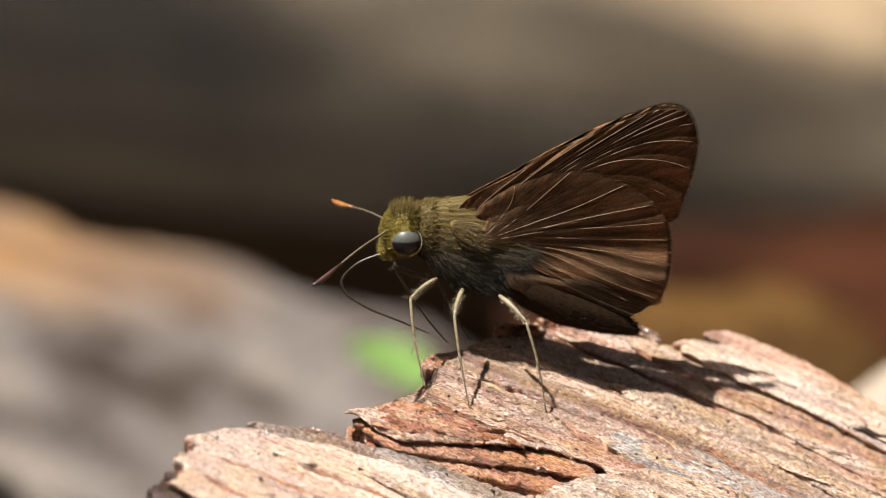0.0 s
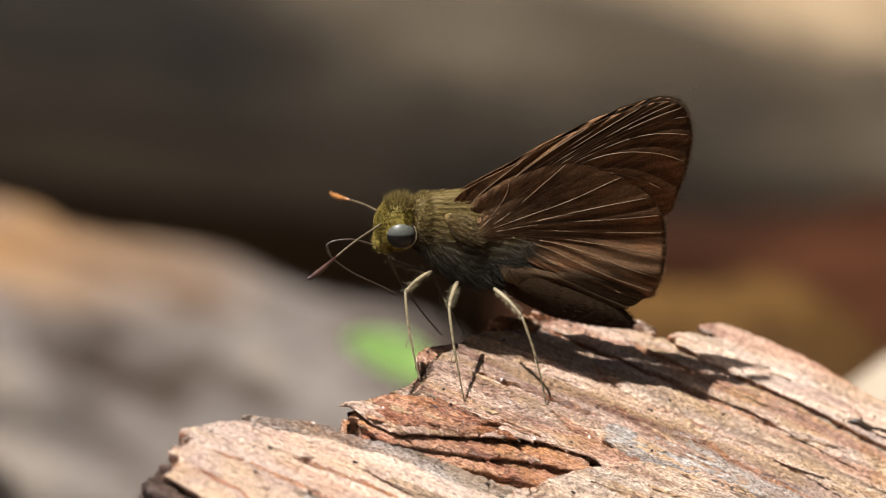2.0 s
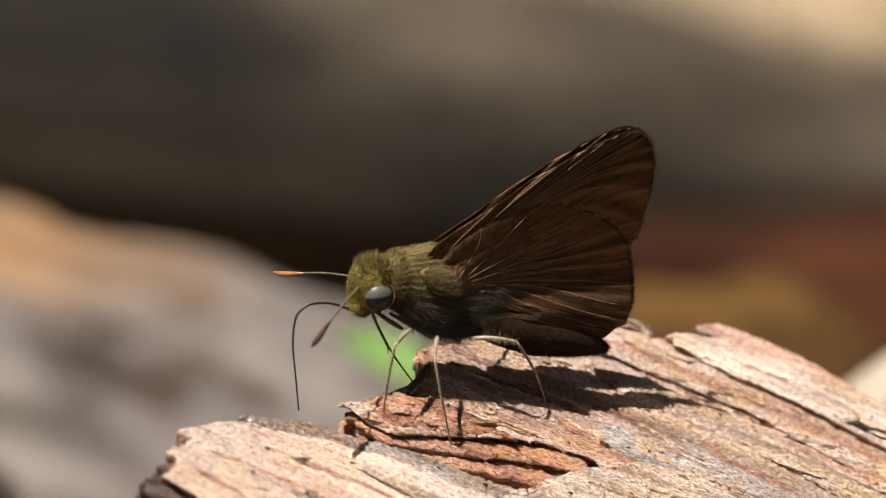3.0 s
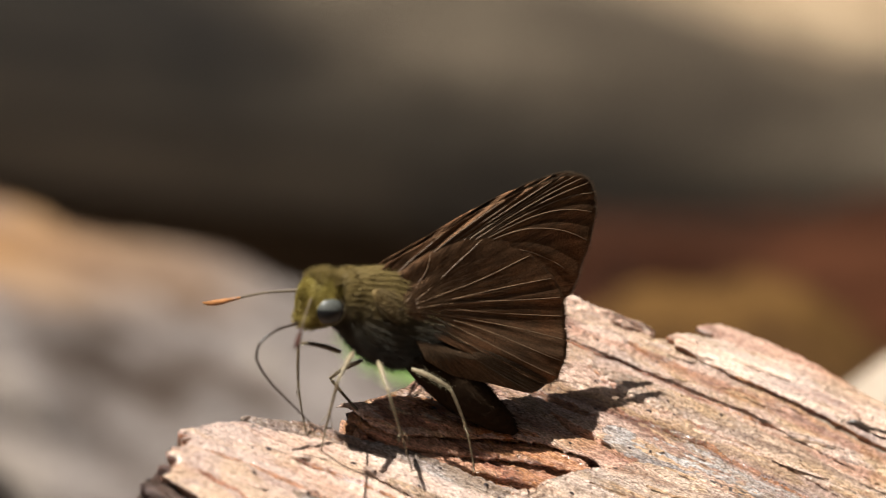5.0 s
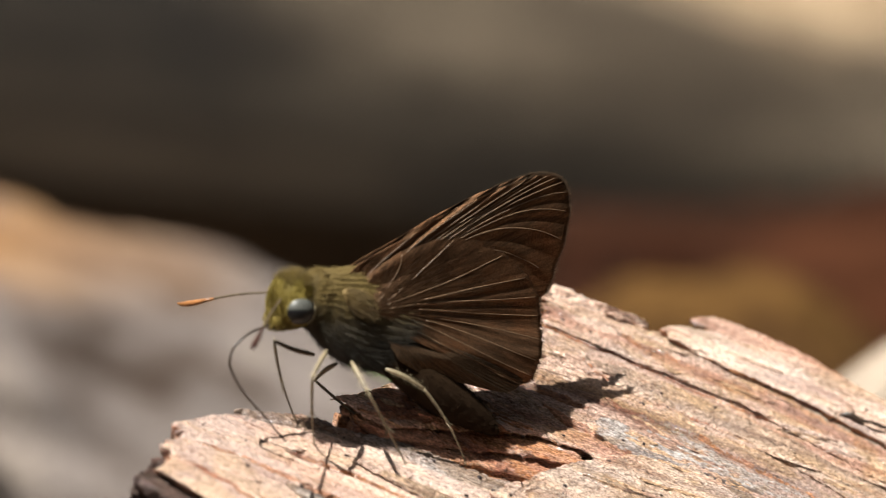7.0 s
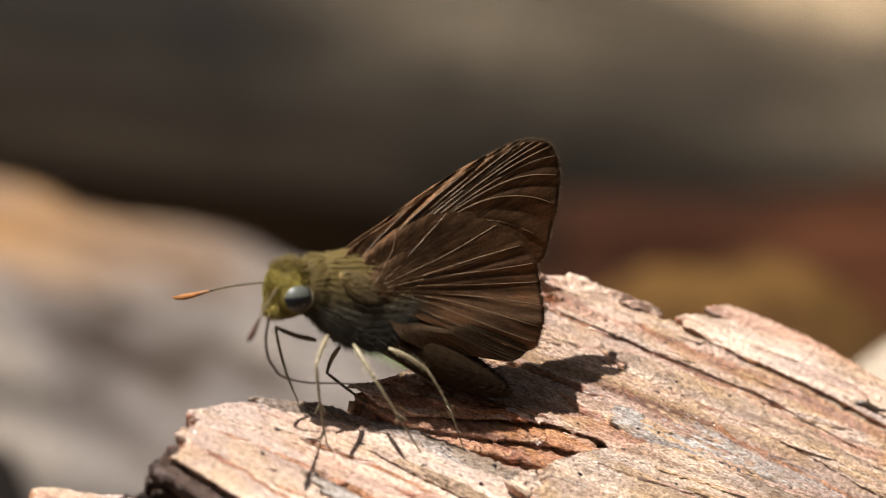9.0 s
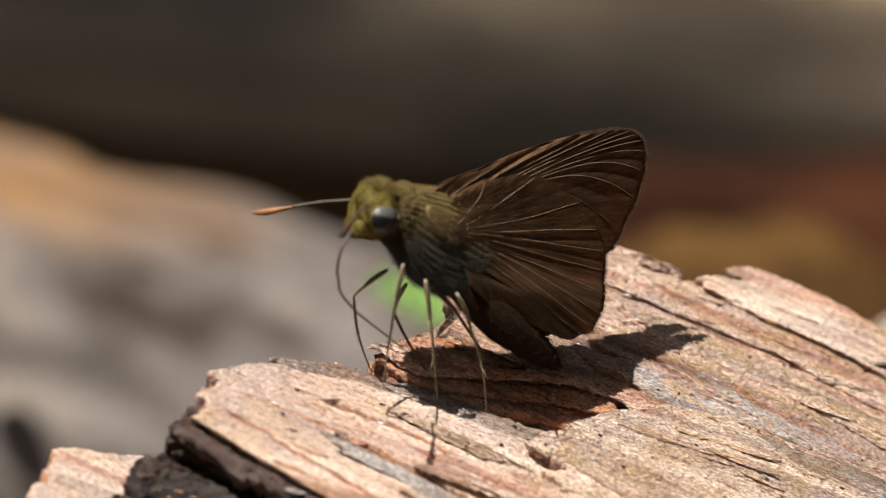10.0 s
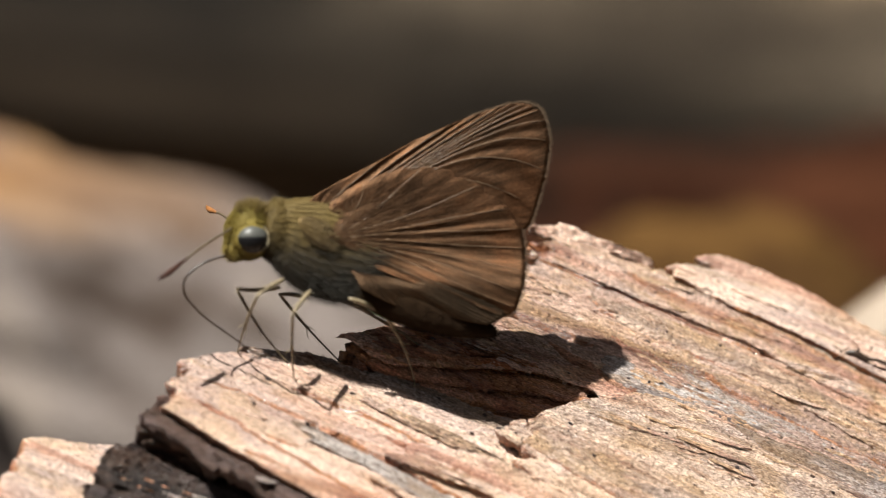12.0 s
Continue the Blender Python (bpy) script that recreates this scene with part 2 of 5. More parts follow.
def spline(points, count):
    """Evenly spread points on a smooth curve through the given ones."""
    pts = [Vector(p) for p in points]
    pts = [pts[0] * 2 - pts[1], *pts, pts[-1] * 2 - pts[-2]]
    out, spans = [], len(pts) - 3
    for i in range(count):
        f = i / (count - 1) * spans
        k = min(int(f), spans - 1)
        t = f - k
        a, b, c, d = pts[k:k + 4]
        out.append(0.5 * ((2 * b) + (c - a) * t + (2 * a - 5 * b + 4 * c - d) * t * t + (3 * b - a - 3 * c + d) * t ** 3))
    return out


# ---------------------------------------------------------------- the piece of wood
# The wood's own space: x along the fibres (down to the right), y across them (away), z out of its top face.
WOOD_SPACE = Matrix(((0.92718, 0.23063, 0.29519, -0.00236), (-0.07789, 0.88947, -0.45030, -0.00121), (-0.36642, 0.39452, 0.84267, 0.08429), (0, 0, 0, 1)))
log_piece = tagged(new("weathered_wood_log"), "splintered red-brown and pale weathered log piece on the forest floor", "log")
log_piece.matrix_world = WOOD_SPACE


def relief(s, q, seed, rough):
    """Height of split wood: soft waves, a few flaked steps, long fibres, sparse cracks and fine roughness, in mm."""
    bend = q + 1.0 * (fractal(s * 0.10, q * 0.12, seed + 50, 3) - 0.5)
    wave = fractal(s * 0.07, bend * 0.30, seed + 3, 3) - 0.5
    steps = fractal(s * 0.11, bend * 0.42, seed, 4) * 4.2
    whole = np.floor(steps)
    flake = (whole + np.clip((steps - whole) * 12, 0, 1)) / 4.2
    fibre = fractal(s * 0.10, bend * 4.2, seed + 9, 3) - 0.5
    line = np.abs(fractal(s * 0.05, bend * 0.9, seed + 17, 2) - 0.5)
    gate = np.clip((lattice_noise(s * 0.16, bend * 0.6, seed + 31) - 0.62) * 8, 0, 1)
    crack = np.clip(1 - line * 34, 0, 1) * gate
    thin = np.abs(fractal(s * 0.07, bend * 1.8, seed + 41, 2) - 0.5)
    crack = np.maximum(crack, 0.8 * np.clip(1 - thin * 30, 0, 1) * np.clip((lattice_noise(s * 0.22, bend * 1.1, seed + 43) - 0.50) * 8, 0, 1))
    fine = fractal(s * 0.55, bend * 9.0, seed + 23, 3) - 0.5
    grit = fractal(s * 3.6, bend * 6.5, seed + 29, 3) - 0.5
    return rough * (wave * 1.1 + flake * 0.8 + fibre * 0.36 - crack * 0.95 + fine * 0.34 + grit * 0.62)


def plank(name, low, high, height, thick, mat, label, seed, rough=1.0, ragged=(1.0, 1.0), cells=(260, 90), tilt=(0.0, 0.0), grooves=()):
    """A broken layer of wood between two edges, lists of (along, across) in mm, with grooves (line, width, depth) split into it."""
    ns, nq = cells
    low, high = np.array(low, float), np.array(high, float)
    t = np.linspace(0, 1, nq + 1)[None, :]
    f = np.linspace(0, 1, ns + 1)[:, None]
    start, end = min(low[0, 0], high[0, 0]), max(low[-1, 0], high[-1, 0])
    s_start = low[0, 0] + (high[0, 0] - low[0, 0]) * t
    s_end = low[-1, 0] + (high[-1, 0] - low[-1, 0]) * t
    wide = abs(high[0, 1] - low[0, 1]) + 0.1
    teeth = 0.6 * np.floor(lattice_noise(t * wide * 1.6 + 3, t * 0 + seed, seed) * 5) / 5 + 0.7 * fractal(t * wide * 3.5, t * 0 + 2.0, seed + 1, 3)
    s_start = s_start + ragged[0] * (teeth - 0.5) * 1.6
    s_end = s_end + ragged[1] * (lattice_noise(t * 9, t * 0 + seed, seed + 2) - 0.5) * 3
    s = s_start + (s_end - s_start) * f
    lo, hi = np.interp(s, low[:, 0], low[:, 1]), np.interp(s, high[:, 0], high[:, 1])
    jag = lambda k: (fractal(s * 0.5, s * 0 + seed, seed + k, 3) - 0.5) * 0.7 * rough + (np.floor(lattice_noise(s * 0.33, s * 0, seed + k + 3) * 4) / 4 - 0.4) * 0.5 * rough
    q = lo + jag(60) + (hi + jag(70) - lo - jag(60)) * t
    round_off = np.minimum(np.minimum(t, 1 - t) * np.maximum(hi - lo, 0.5) / 0.35, 1)
    ends = np.minimum(np.minimum(f, 1 - f) * (end - start) / 0.3, 1)
    h = height + relief(s, q, seed, rough) - 0.25 * (1 - np.sqrt(np.clip(round_off, 0, 1))) - 0.2 * (1 - np.sqrt(np.clip(ends, 0, 1)))
    h = h + tilt[0] * (s - start) + tilt[1] * (q - low[0, 1])
    split = np.zeros_like(h)
    for line, wide_at, deep in grooves:
        line = np.array(line, float)
        mid = np.interp(s, line[:, 0], line[:, 1]) + 0.30 * (fractal(s * 0.8, s * 0 + 1.0, seed + 91, 3) - 0.5)
        open_at = np.clip((s - line[0, 0]) / 0.8, 0, 1) * np.clip((line[-1, 0] - s) / 1.5, 0, 1) * (0.55 + 0.9 * fractal(s * 0.9, s * 0 + 4.0, seed + 95, 2))
        cut = np.clip(1.6 - np.abs(q - mid) / (wide_at * np.maximum(open_at, 0.02)) * 1.6, 0, 1) * np.clip(open_at * 3, 0, 1)
        h, split = h - deep * cut, np.maximum(split, cut)
    top = np.stack([s + h * 0, q, h], -1).reshape(-1, 3)
    wob = 0.35 * (lattice_noise(s * 1.3, q * 2.0, seed + 80) - 0.3)
    under = np.stack([s + (0.5 - f) * 0.5, q + (0.5 - t) * 0.4 + wob * (0.5 - t), h * 0 + height - thick + 0.5 * relief(s, q, seed + 5, 1)], -1).reshape(-1, 3)
    verts = np.concatenate([top, under]) * MM
    at = lambda i, j: i * (nq + 1) + j
    n = len(top)
    faces = [(at(i, j), at(i + 1, j), at(i + 1, j + 1), at(i, j + 1)) for i in range(ns) for j in range(nq)]
    rim = [at(i, 0) for i in range(ns)] + [at(ns, j) for j in range(nq)] + [at(i, nq) for i in range(ns, 0, -1)] + [at(0, j) for j in range(nq, 0, -1)]
    faces += [(rim[k - 1] , rim[k - 1] + n, rim[k] + n, rim[k])  for k in range(len(rim))]
    faces = faces + [(n + at(i, j + 1), n + at(i + 1, j + 1), n + at(i + 1, j), n + at(i, j)) for i in range(ns) for j in range(nq)]
    me = mesh_of(name, verts, faces, mat)
    if mat in (WOOD_RED, WOOD_TAN, WOOD_PALE):
        # torn edges and cracks show the rust-red inner wood
        me.materials.append(WOOD_RUST)
        inner = np.zeros(len(faces), dtype=np.int32)
        inner[:ns * nq] = (split[:-1, :-1] > 0.12).ravel()
        inner[ns * nq:ns * nq + len(rim)] = 1
        me.polygons.foreach_set("material_index", inner)
    return part_of(name, me, log_piece, label)


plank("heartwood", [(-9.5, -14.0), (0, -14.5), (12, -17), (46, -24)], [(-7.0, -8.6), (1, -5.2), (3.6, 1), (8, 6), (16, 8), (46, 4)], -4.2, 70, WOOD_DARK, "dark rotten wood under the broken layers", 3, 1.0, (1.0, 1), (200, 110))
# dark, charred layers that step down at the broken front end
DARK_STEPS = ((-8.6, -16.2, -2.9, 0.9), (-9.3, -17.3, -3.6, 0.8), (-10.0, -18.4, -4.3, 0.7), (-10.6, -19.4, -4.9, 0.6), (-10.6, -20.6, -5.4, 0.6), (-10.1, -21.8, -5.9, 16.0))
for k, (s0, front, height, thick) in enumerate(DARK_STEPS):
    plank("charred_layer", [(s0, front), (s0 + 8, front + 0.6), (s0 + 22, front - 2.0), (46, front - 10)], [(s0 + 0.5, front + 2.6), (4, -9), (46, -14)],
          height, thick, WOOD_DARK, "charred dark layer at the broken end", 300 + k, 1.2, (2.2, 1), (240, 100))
plank("heel", [(-15.6, -25.54), (-9, -26.54), (2, -28.54)], [(-15.0, -16.94), (-9.9, -14.74), (2, -12.54)], -6.0, 60, WOOD_PALE, "pale fresh wood of the lower end", 61, 0.3, (0.7, 1), (160, 110))
plank("plank", [(-0.7, -7.1), (1.0, -7.6), (3.5, -7.3), (6.0, -6.5), (9.0, -5.5), (13, -5.0)], [(-0.8, -6.2), (0.2, -4.8), (1.6, -2.8), (6, -1.0), (13, 0.0)], -1.25, 1.2, WOOD_RUST, "rust-red splintered layer with frayed end", 71, 0.42, (1.6, 0.5), (220, 70))
plank("plank", [(-1.0, -6.9), (1.6, -7.4), (4.3, -6.5), (7.0, -5.3), (9.7, -4.1), (13, -3.6)], [(-0.9, -5.9), (1.2, -4.0), (6, -1.0), (13, 0.0)], -0.65, 0.7, WOOD_RUST, "rust-red splintered layer with frayed end", 75, 0.42, (1.8, 0.5), (220, 70))
plank("plank", [(-0.5, -6.2), (1.6, -6.7), (4.3, -5.4), (7.5, -3.8)], [(-0.4, -5.6), (1.0, -4.2), (3.0, -3.2), (7.5, -2.6)], 0.12, 0.35, WOOD_RUST, "rust-red flaked skin on the broken tip", 77, 0.42, (1.8, 1.8), (160, 60))
plank("plank", [(1.6, 0.2), (4, 1.5), (9, 4)], [(1.5, 1.5), (2.2, 2.4), (5, 4.8), (9, 8)], -0.75, 1.1, WOOD_RUST, "rust-red splintered layer with frayed end", 79, 0.5, (0.8, 0.5), (120, 40))
plank("plank", [(-0.9, -6.5), (0.3, -6.9), (1.7, -7.0), (4.3, -5.7), (7.0, -4.2), (9.7, -2.8), (12.7, -2.6), (18, -5), (46, -12)],
      [(-0.8, -5.8), (0.5, -4.3), (1.7, -2.6), (2.3, 0.4), (3.9, 3.6), (7.3, 7.2), (8.2, 8.0), (10.1, 8.5), (15, 9.0), (22.7, 7.9), (46, 4)],
      0.0, 0.6, WOOD_RED, "red-brown splintered layer of wood", 11, 0.38, (1.5, 1), (560, 230),
      grooves=(([(12.6, 1.9), (13.7, 1.7), (18.5, 1.9), (22.1, 1.3), (29.8, 0.5), (40, -1)], 0.16, 0.8), ([(4.6, 0.3), (6.6, 0.5), (9.2, 0.55), (12.0, 0.75)], 0.26, 0.9),
               ([(9.3, -0.5), (11.6, -0.95), (15.2, -1.8)], 0.20, 0.9), ([(7.0, 6.1), (12.3, 6.1), (15.8, 6.05), (23.0, 5.8)], 0.12, 0.6), ([(11.2, 3.9), (13.6, 3.6), (16.8, 3.9)], 0.14, 0.6),
               ([(1.8, -5.0), (4.2, -4.2), (8.0, -3.0)], 0.18, 0.5), ([(17.2, 3.2), (18.9, 3.1)], 0.16, 0.7)))
plank("plank", [(7.2, 6.3), (12.2, 6.25), (15.7, 6.2), (20.6, 6.1), (30, 4.3), (46, 0.3)], [(7.0, 7.4), (8.1, 8.3), (10.1, 9.0), (15, 9.4), (22.7, 8.1), (46, 4.2)],
      0.26, 0.5, WOOD_RED, "tan raised layer along the ridge", 15, 0.36, (1.4, 1), (420, 70), grooves=(([(12.0, 7.6), (14.8, 7.5), (17.0, 7.3)], 0.2, 0.6),))
plank("plank", [(12.0, 3.4), (15, 3.3), (20, 3.3), (30, 1.6), (46, -2)], [(11.4, 5.0), (16, 5.5), (23, 5.0), (30, 3.6), (46, -0.5)],
      0.22, 0.4, WOOD_TAN, "tan fibrous layer below the ridge", 101, 0.4, (1.6, 1), (360, 60))
plank("plank", [(12.4, -0.9), (15, -1.6), (24, -3.4), (46, -8)], [(12.8, 0.9), (15, 1.5), (18.5, 1.62), (22.1, 1.0), (30, 0.2), (46, -3)],
      0.12, 0.4, WOOD_GREY, "grey weathered strip of wood", 17, 0.45, (1.4, 1), (320, 50))
plank("plank", [(14.5, 8.7), (17.2, 8.3), (22.5, 8.0), (46, 3.7)], [(14.4, 9.2), (15.6, 10.1), (18.0, 11.1), (23.1, 10.7), (46, 5.9)],
      0.85, 0.7, WOOD_PALE, "pale fresh splinter of wood along the back", 21, 0.32, (0.7, 1), (260, 40))
plank("plank", [(16.1, 11.1), (18.0, 10.9), (23.1, 10.5), (46, 5.7)], [(16.2, 11.6), (17.2, 12.3), (19.2, 12.5), (23.1, 11.9), (46, 7.0)],
      0.8, 0.7, WOOD_PALE, "pale fresh splinter of wood along the back", 24, 0.32, (0.6, 1), (260, 30))
plank("plank", [(-9.3, -16.14), (-5, -17.14), (0.5, -18.34), (20, -21.54), (46, -25.54)], [(-8.8, -12.14), (-7.4, -10.74), (-6.2, -9.94), (-2.8, -8.94), (2.3, -8.14), (10, -7.74), (46, -13.54)],
      -0.8, 1.1, WOOD_PALE, "pale pinkish plank of split wood at the front", 31, 0.24, (1.0, 1), (520, 190),
      grooves=(([(-3.0, -11.3), (2.0, -11.2), (8.0, -11.7), (16, -13.4)], 0.16, 0.7), ([(-1.5, -13.3), (4.0, -13.9), (12.0, -15.6), (20, -18)], 0.28, 0.8),
               ([(-7.6, -13.4), (-4.2, -13.1), (-0.5, -13.2)], 0.10, 0.35), ([(2.6, -12.1), (6.0, -12.4), (11.0, -13.4)], 0.30, 1.0), ([(-7.5, -15.0), (-2.0, -16.2), (4, -17.5)], 0.12, 0.4)))
plank("plank", [(-9.4, -16.94), (-4.5, -18.14), (0.5, -19.14), (20, -22.14), (46, -26.54)], [(-9.0, -13.54), (2.3, -10.54), (10, -10.54), (46, -15.54)],
      -1.8, 1.2, WOOD_STAINED, "purple-grey stained layer under the pale plank", 35, 0.7, (1.8, 1), (300, 70))
plank("plank", [(-6.4, -10.54), (-2.8, -9.74), (2.3, -9.14), (12, -9.54)], [(-6.3, -9.54), (-2.8, -7.94), (2.3, -6.94), (12, -6.34)],
      -0.95, 1.2, WOOD_GREY, "grey weathered strip along the upper edge of the plank", 37, 0.5, (1.0, 0.6), (300, 40))
plank("plank", [(0.6, -10.2), (4, -10.6), (9, -11.4)], [(0.2, -9.8), (4, -9.9), (9, -10.3)],
      -0.55, 0.45, WOOD_RED, "red-brown split layer on the pale plank", 39, 0.4, (1.6, 1.4), (220, 36))
plank("plank", [(3.5, -13.74), (9, -13.94), (30, -17.54)], [(3.3, -12.34), (9, -10.94), (30, -14.54)],
      -0.15, 0.9, WOOD_PALE, "pale raised splinter layer", 43, 0.4, (1.8, 1), (260, 40))
plank("plank", [(9.8, -9.5), (14, -10.5), (46, -16)], [(9.9, -7.8), (10.5, -6.6), (12.8, -3.9), (14.8, -2.0), (18.7, -1.0), (22.7, -2.4), (46, -7)],
      0.55, 1.5, WOOD_TAN, "tan peeling layer of wood", 41, 0.42, (1.0, 1), (360, 90))
plank("plank", [(10.4, -11.2), (16, -12.6), (46, -18)], [(10.2, -8.2), (13, -7.6), (18, -7.4), (46, -12)],
      0.2, 1.6, WOOD_PALE, "pale pinkish plank of split wood at the front", 47, 0.4, (1.2, 1), (300, 60))

plank("plank", [(-1.4, -14.6), (3, -15.2), (9, -16.6), (18, -19.5)], [(-1.8, -13.7), (3, -14.2), (9, -15.3), (18, -18)], -0.45, 0.5, WOOD_GREY, "grey stained splinter along the pale plank", 113, 0.4, (1.6, 1), (260, 44))
plank("plank", [(4.0, -16.4), (10, -17.6), (24, -21)], [(3.4, -15.7), (10, -16.6), (24, -19.6)], -0.35, 0.5, WOOD_PALE, "pale raised splinter layer", 117, 0.4, (1.8, 1), (220, 40))
plank("plank", [(0.5, -9.4), (6, -9.2), (14, -9.4)], [(0.8, -5.6), (6, -4.8), (14, -4.8)], -2.0, 1.2, WOOD_RUST, "dark red rotten wood between two layers", 83, 0.8, (1.2, 0.5), (260, 70))
plank("plank", [(6.4, 8.0), (9, 8.2), (12.5, 8.8)], [(6.3, 8.7), (8.5, 9.5), (12.5, 9.4)], 0.5, 0.6, WOOD_PALE, "pale crumbling fragment on the ridge", 87, 0.7, (0.9, 0.9), (90, 30))
plank("plank", [(7.6, -9.2), (10, -9.6), (13, -9.8)], [(7.2, -7.6), (10, -6.2), (13, -5.4)], -1.5, 0.9, WOOD_RUST, "dark red rotten wood between two layers", 91, 0.8, (2.4, 0.5), (140, 50))
plank("plank", [(8.7, -9.4), (11, -9.8), (13, -10)], [(8.9, -8.0), (10.4, -6.9), (13, -6.4)], 0.15, 0.7, WOOD_PALE, "pale pinkish lobe of split wood", 93, 0.6, (1.8, 0.5), (120, 40))
plank("plank", [(4.6, 4.2), (6.6, 5.6)], [(4.5, 4.9), (6.5, 6.4)], 0.55, 0.9, WOOD_RUST, "rust-orange crumbling fragment on the ridge", 89, 0.7, (0.6, 0.6), (60, 24))


def shard(variant):
    """A flat, pointed splinter along x, 1.2 to 4.4 mm long."""
    rnd = random.Random(900 + variant)
    verts, n = [], 9
    ln, wide = 1.2 + 0.8 * variant, rnd.uniform(0.09, 0.2)
    for k in range(n):
        f = k / (n - 1)
        w = wide * (1 - abs(2 * f - 0.9) ** 2.2 * 0.85) * rnd.uniform(0.75, 1.2)
        y, z = rnd.uniform(-0.03, 0.03), rnd.uniform(-0.02, 0.02)
        verts += [(f * ln, y - w, z - 0.04), (f * ln, y, z + 0.07), (f * ln, y + w, z - 0.03), (f * ln, y, z - 0.1)]
    faces = [(k * 4 + a, k * 4 + 4 + a, k * 4 + 4 + (a + 1) % 4, k * 4 + (a + 1) % 4) for k in range(n - 1) for a in range(4)]
    faces += [(0, 1, 2, 3), tuple(n * 4 - 1 - a for a in range(4))]
    return [Vector(v) * MM for v in verts], faces


def wood_top(trees, s, q):
    """Height of the uppermost layer of wood at a place, or None."""
    best = None
    for tree in trees:
        hit = tree.ray_cast(Vector((s, q, 9)) * MM, Vector((0, 0, -1)))[0]
        if hit is not None and (best is None or hit.z > best):
            best = hit.z
    return None if best is None else best / MM


def layer_trees():
    out = []
    for ob in log_piece.children:
        if ob.name.split(".")[0] in ("plank", "heartwood", "charred_layer", "heel"):
            out.append(BVHTree.FromPolygons([v.co for v in ob.data.vertices], [tuple(f.vertices) for f in ob.data.polygons]))
    return out


def scatter_shards(trees):
    """Loose splinters and chips lying along the fibres on each layer."""
    rnd = random.Random(77)
    kinds = [[mesh_of("splinter", *shard(v), mat, False) for v in range(5)] for mat in (WOOD_RED, WOOD_TAN, WOOD_PALE, WOOD_RUST, WOOD_GREY)]
    # along, across, how many, likely kinds
    fields = (((2, 28), (-5.0, 4.5), 26, (0, 0, 1, 0)), ((8, 28), (4, 9), 12, (0, 1, 1)), ((15, 27), (8.2, 12), 4, (2, 2)), ((-8, 12), (-15, -7), 7, (2, 2, 3)),
              ((11, 28), (-10, -4), 18, (1, 2, 1)), ((-0.8, 4), (-7.0, -3.5), 20, (3, 3, 0)), ((-11, -2), (-21, -15), 24, (4, 3, 4)))
    for (s0, s1), (q0, q1), count, likely in fields:
        for _ in range(count):
            s, q, v = rnd.uniform(s0, s1), rnd.uniform(q0, q1), rnd.randrange(5)
            ln = 1.2 + 0.8 * v
            q -= max(s - 8, 0) * 0.1
            top, ahead = wood_top(trees, s + 0.1 * ln, q), wood_top(trees, s + 0.9 * ln, q)
            if top is None or ahead is None or abs(top - ahead) > 0.6:
                continue
            ob = part_of("splinter", kinds[rnd.choice(likely)][v], log_piece)
            slope = math.degrees(math.atan2(top - ahead, 0.8 * ln))
            ob.matrix_basis = Matrix.Translation(Vector((s, q, top + 0.03)) * MM) @ pose(0, 0, 0, rnd.uniform(-25, 25), slope + rnd.uniform(-3, 1.5), rnd.gauss(0, 3.0))


def scatter_grit(trees):
    """Dark grains of soil stuck on the wood."""
    rnd = random.Random(5)
    bm = bmesh.new()
    for _ in range(110):
        s, q = rnd.uniform(-7, 28), rnd.uniform(-15, 9)
        top = wood_top(trees, s, q)
        if top is not None and top > -2.6:
            bmesh.ops.create_icosphere(bm, subdivisions=1, radius=rnd.uniform(0.05, 0.13) * MM, matrix=Matrix.Translation(Vector((s, q, top + 0.03)) * MM) @ Matrix.Diagonal((rnd.uniform(0.7, 1.8), 1, 0.8, 1)))
    part("grit", bm, WOOD_DARK, log_piece, "dark grains of soil on the wood", kind="stuff")


# ---------------------------------------------------------------- ground and things behind
def ground_height(x, y):
    """Metres: uneven forest floor."""
    return (fractal(x * 30, y * 30, 5, 4) - 0.6) * 0.02


def heap_height(x, y):
    """Metres: the heap of crumbled ochre rot on the floor behind the wood."""
    heap = np.exp(-((x - 0.032) / 0.050) ** 2 - ((y - 0.180) / 0.048) ** 2)
    return 0.054 * heap + 0.003 * (fractal(x * 150, y * 150, 45, 5) - 0.5) * np.sqrt(heap) - 0.0035


def ground_sheet():
    n = 160
    ax = np.linspace(-1, 1, n + 1)
    ax = np.sign(ax) * (np.abs(ax) * 0.5 + np.abs(ax) ** 7 * 40)
    x, y = np.meshgrid(ax, ax, indexing="ij")
    y = y + 0.2
    verts = np.stack([x, y, ground_height(x, y)], -1).reshape(-1, 3)
    at = lambda i, j: i * (n + 1) + j
    faces = [(at(i, j), at(i + 1, j), at(i + 1, j + 1), at(i, j + 1)) for i in range(n) for j in range(n)]
    return tagged(new("ground", mesh_of("ground", verts, faces, SOIL)), "dark brown forest soil with leaf litter", "ground", kind="structure")


ground_sheet()


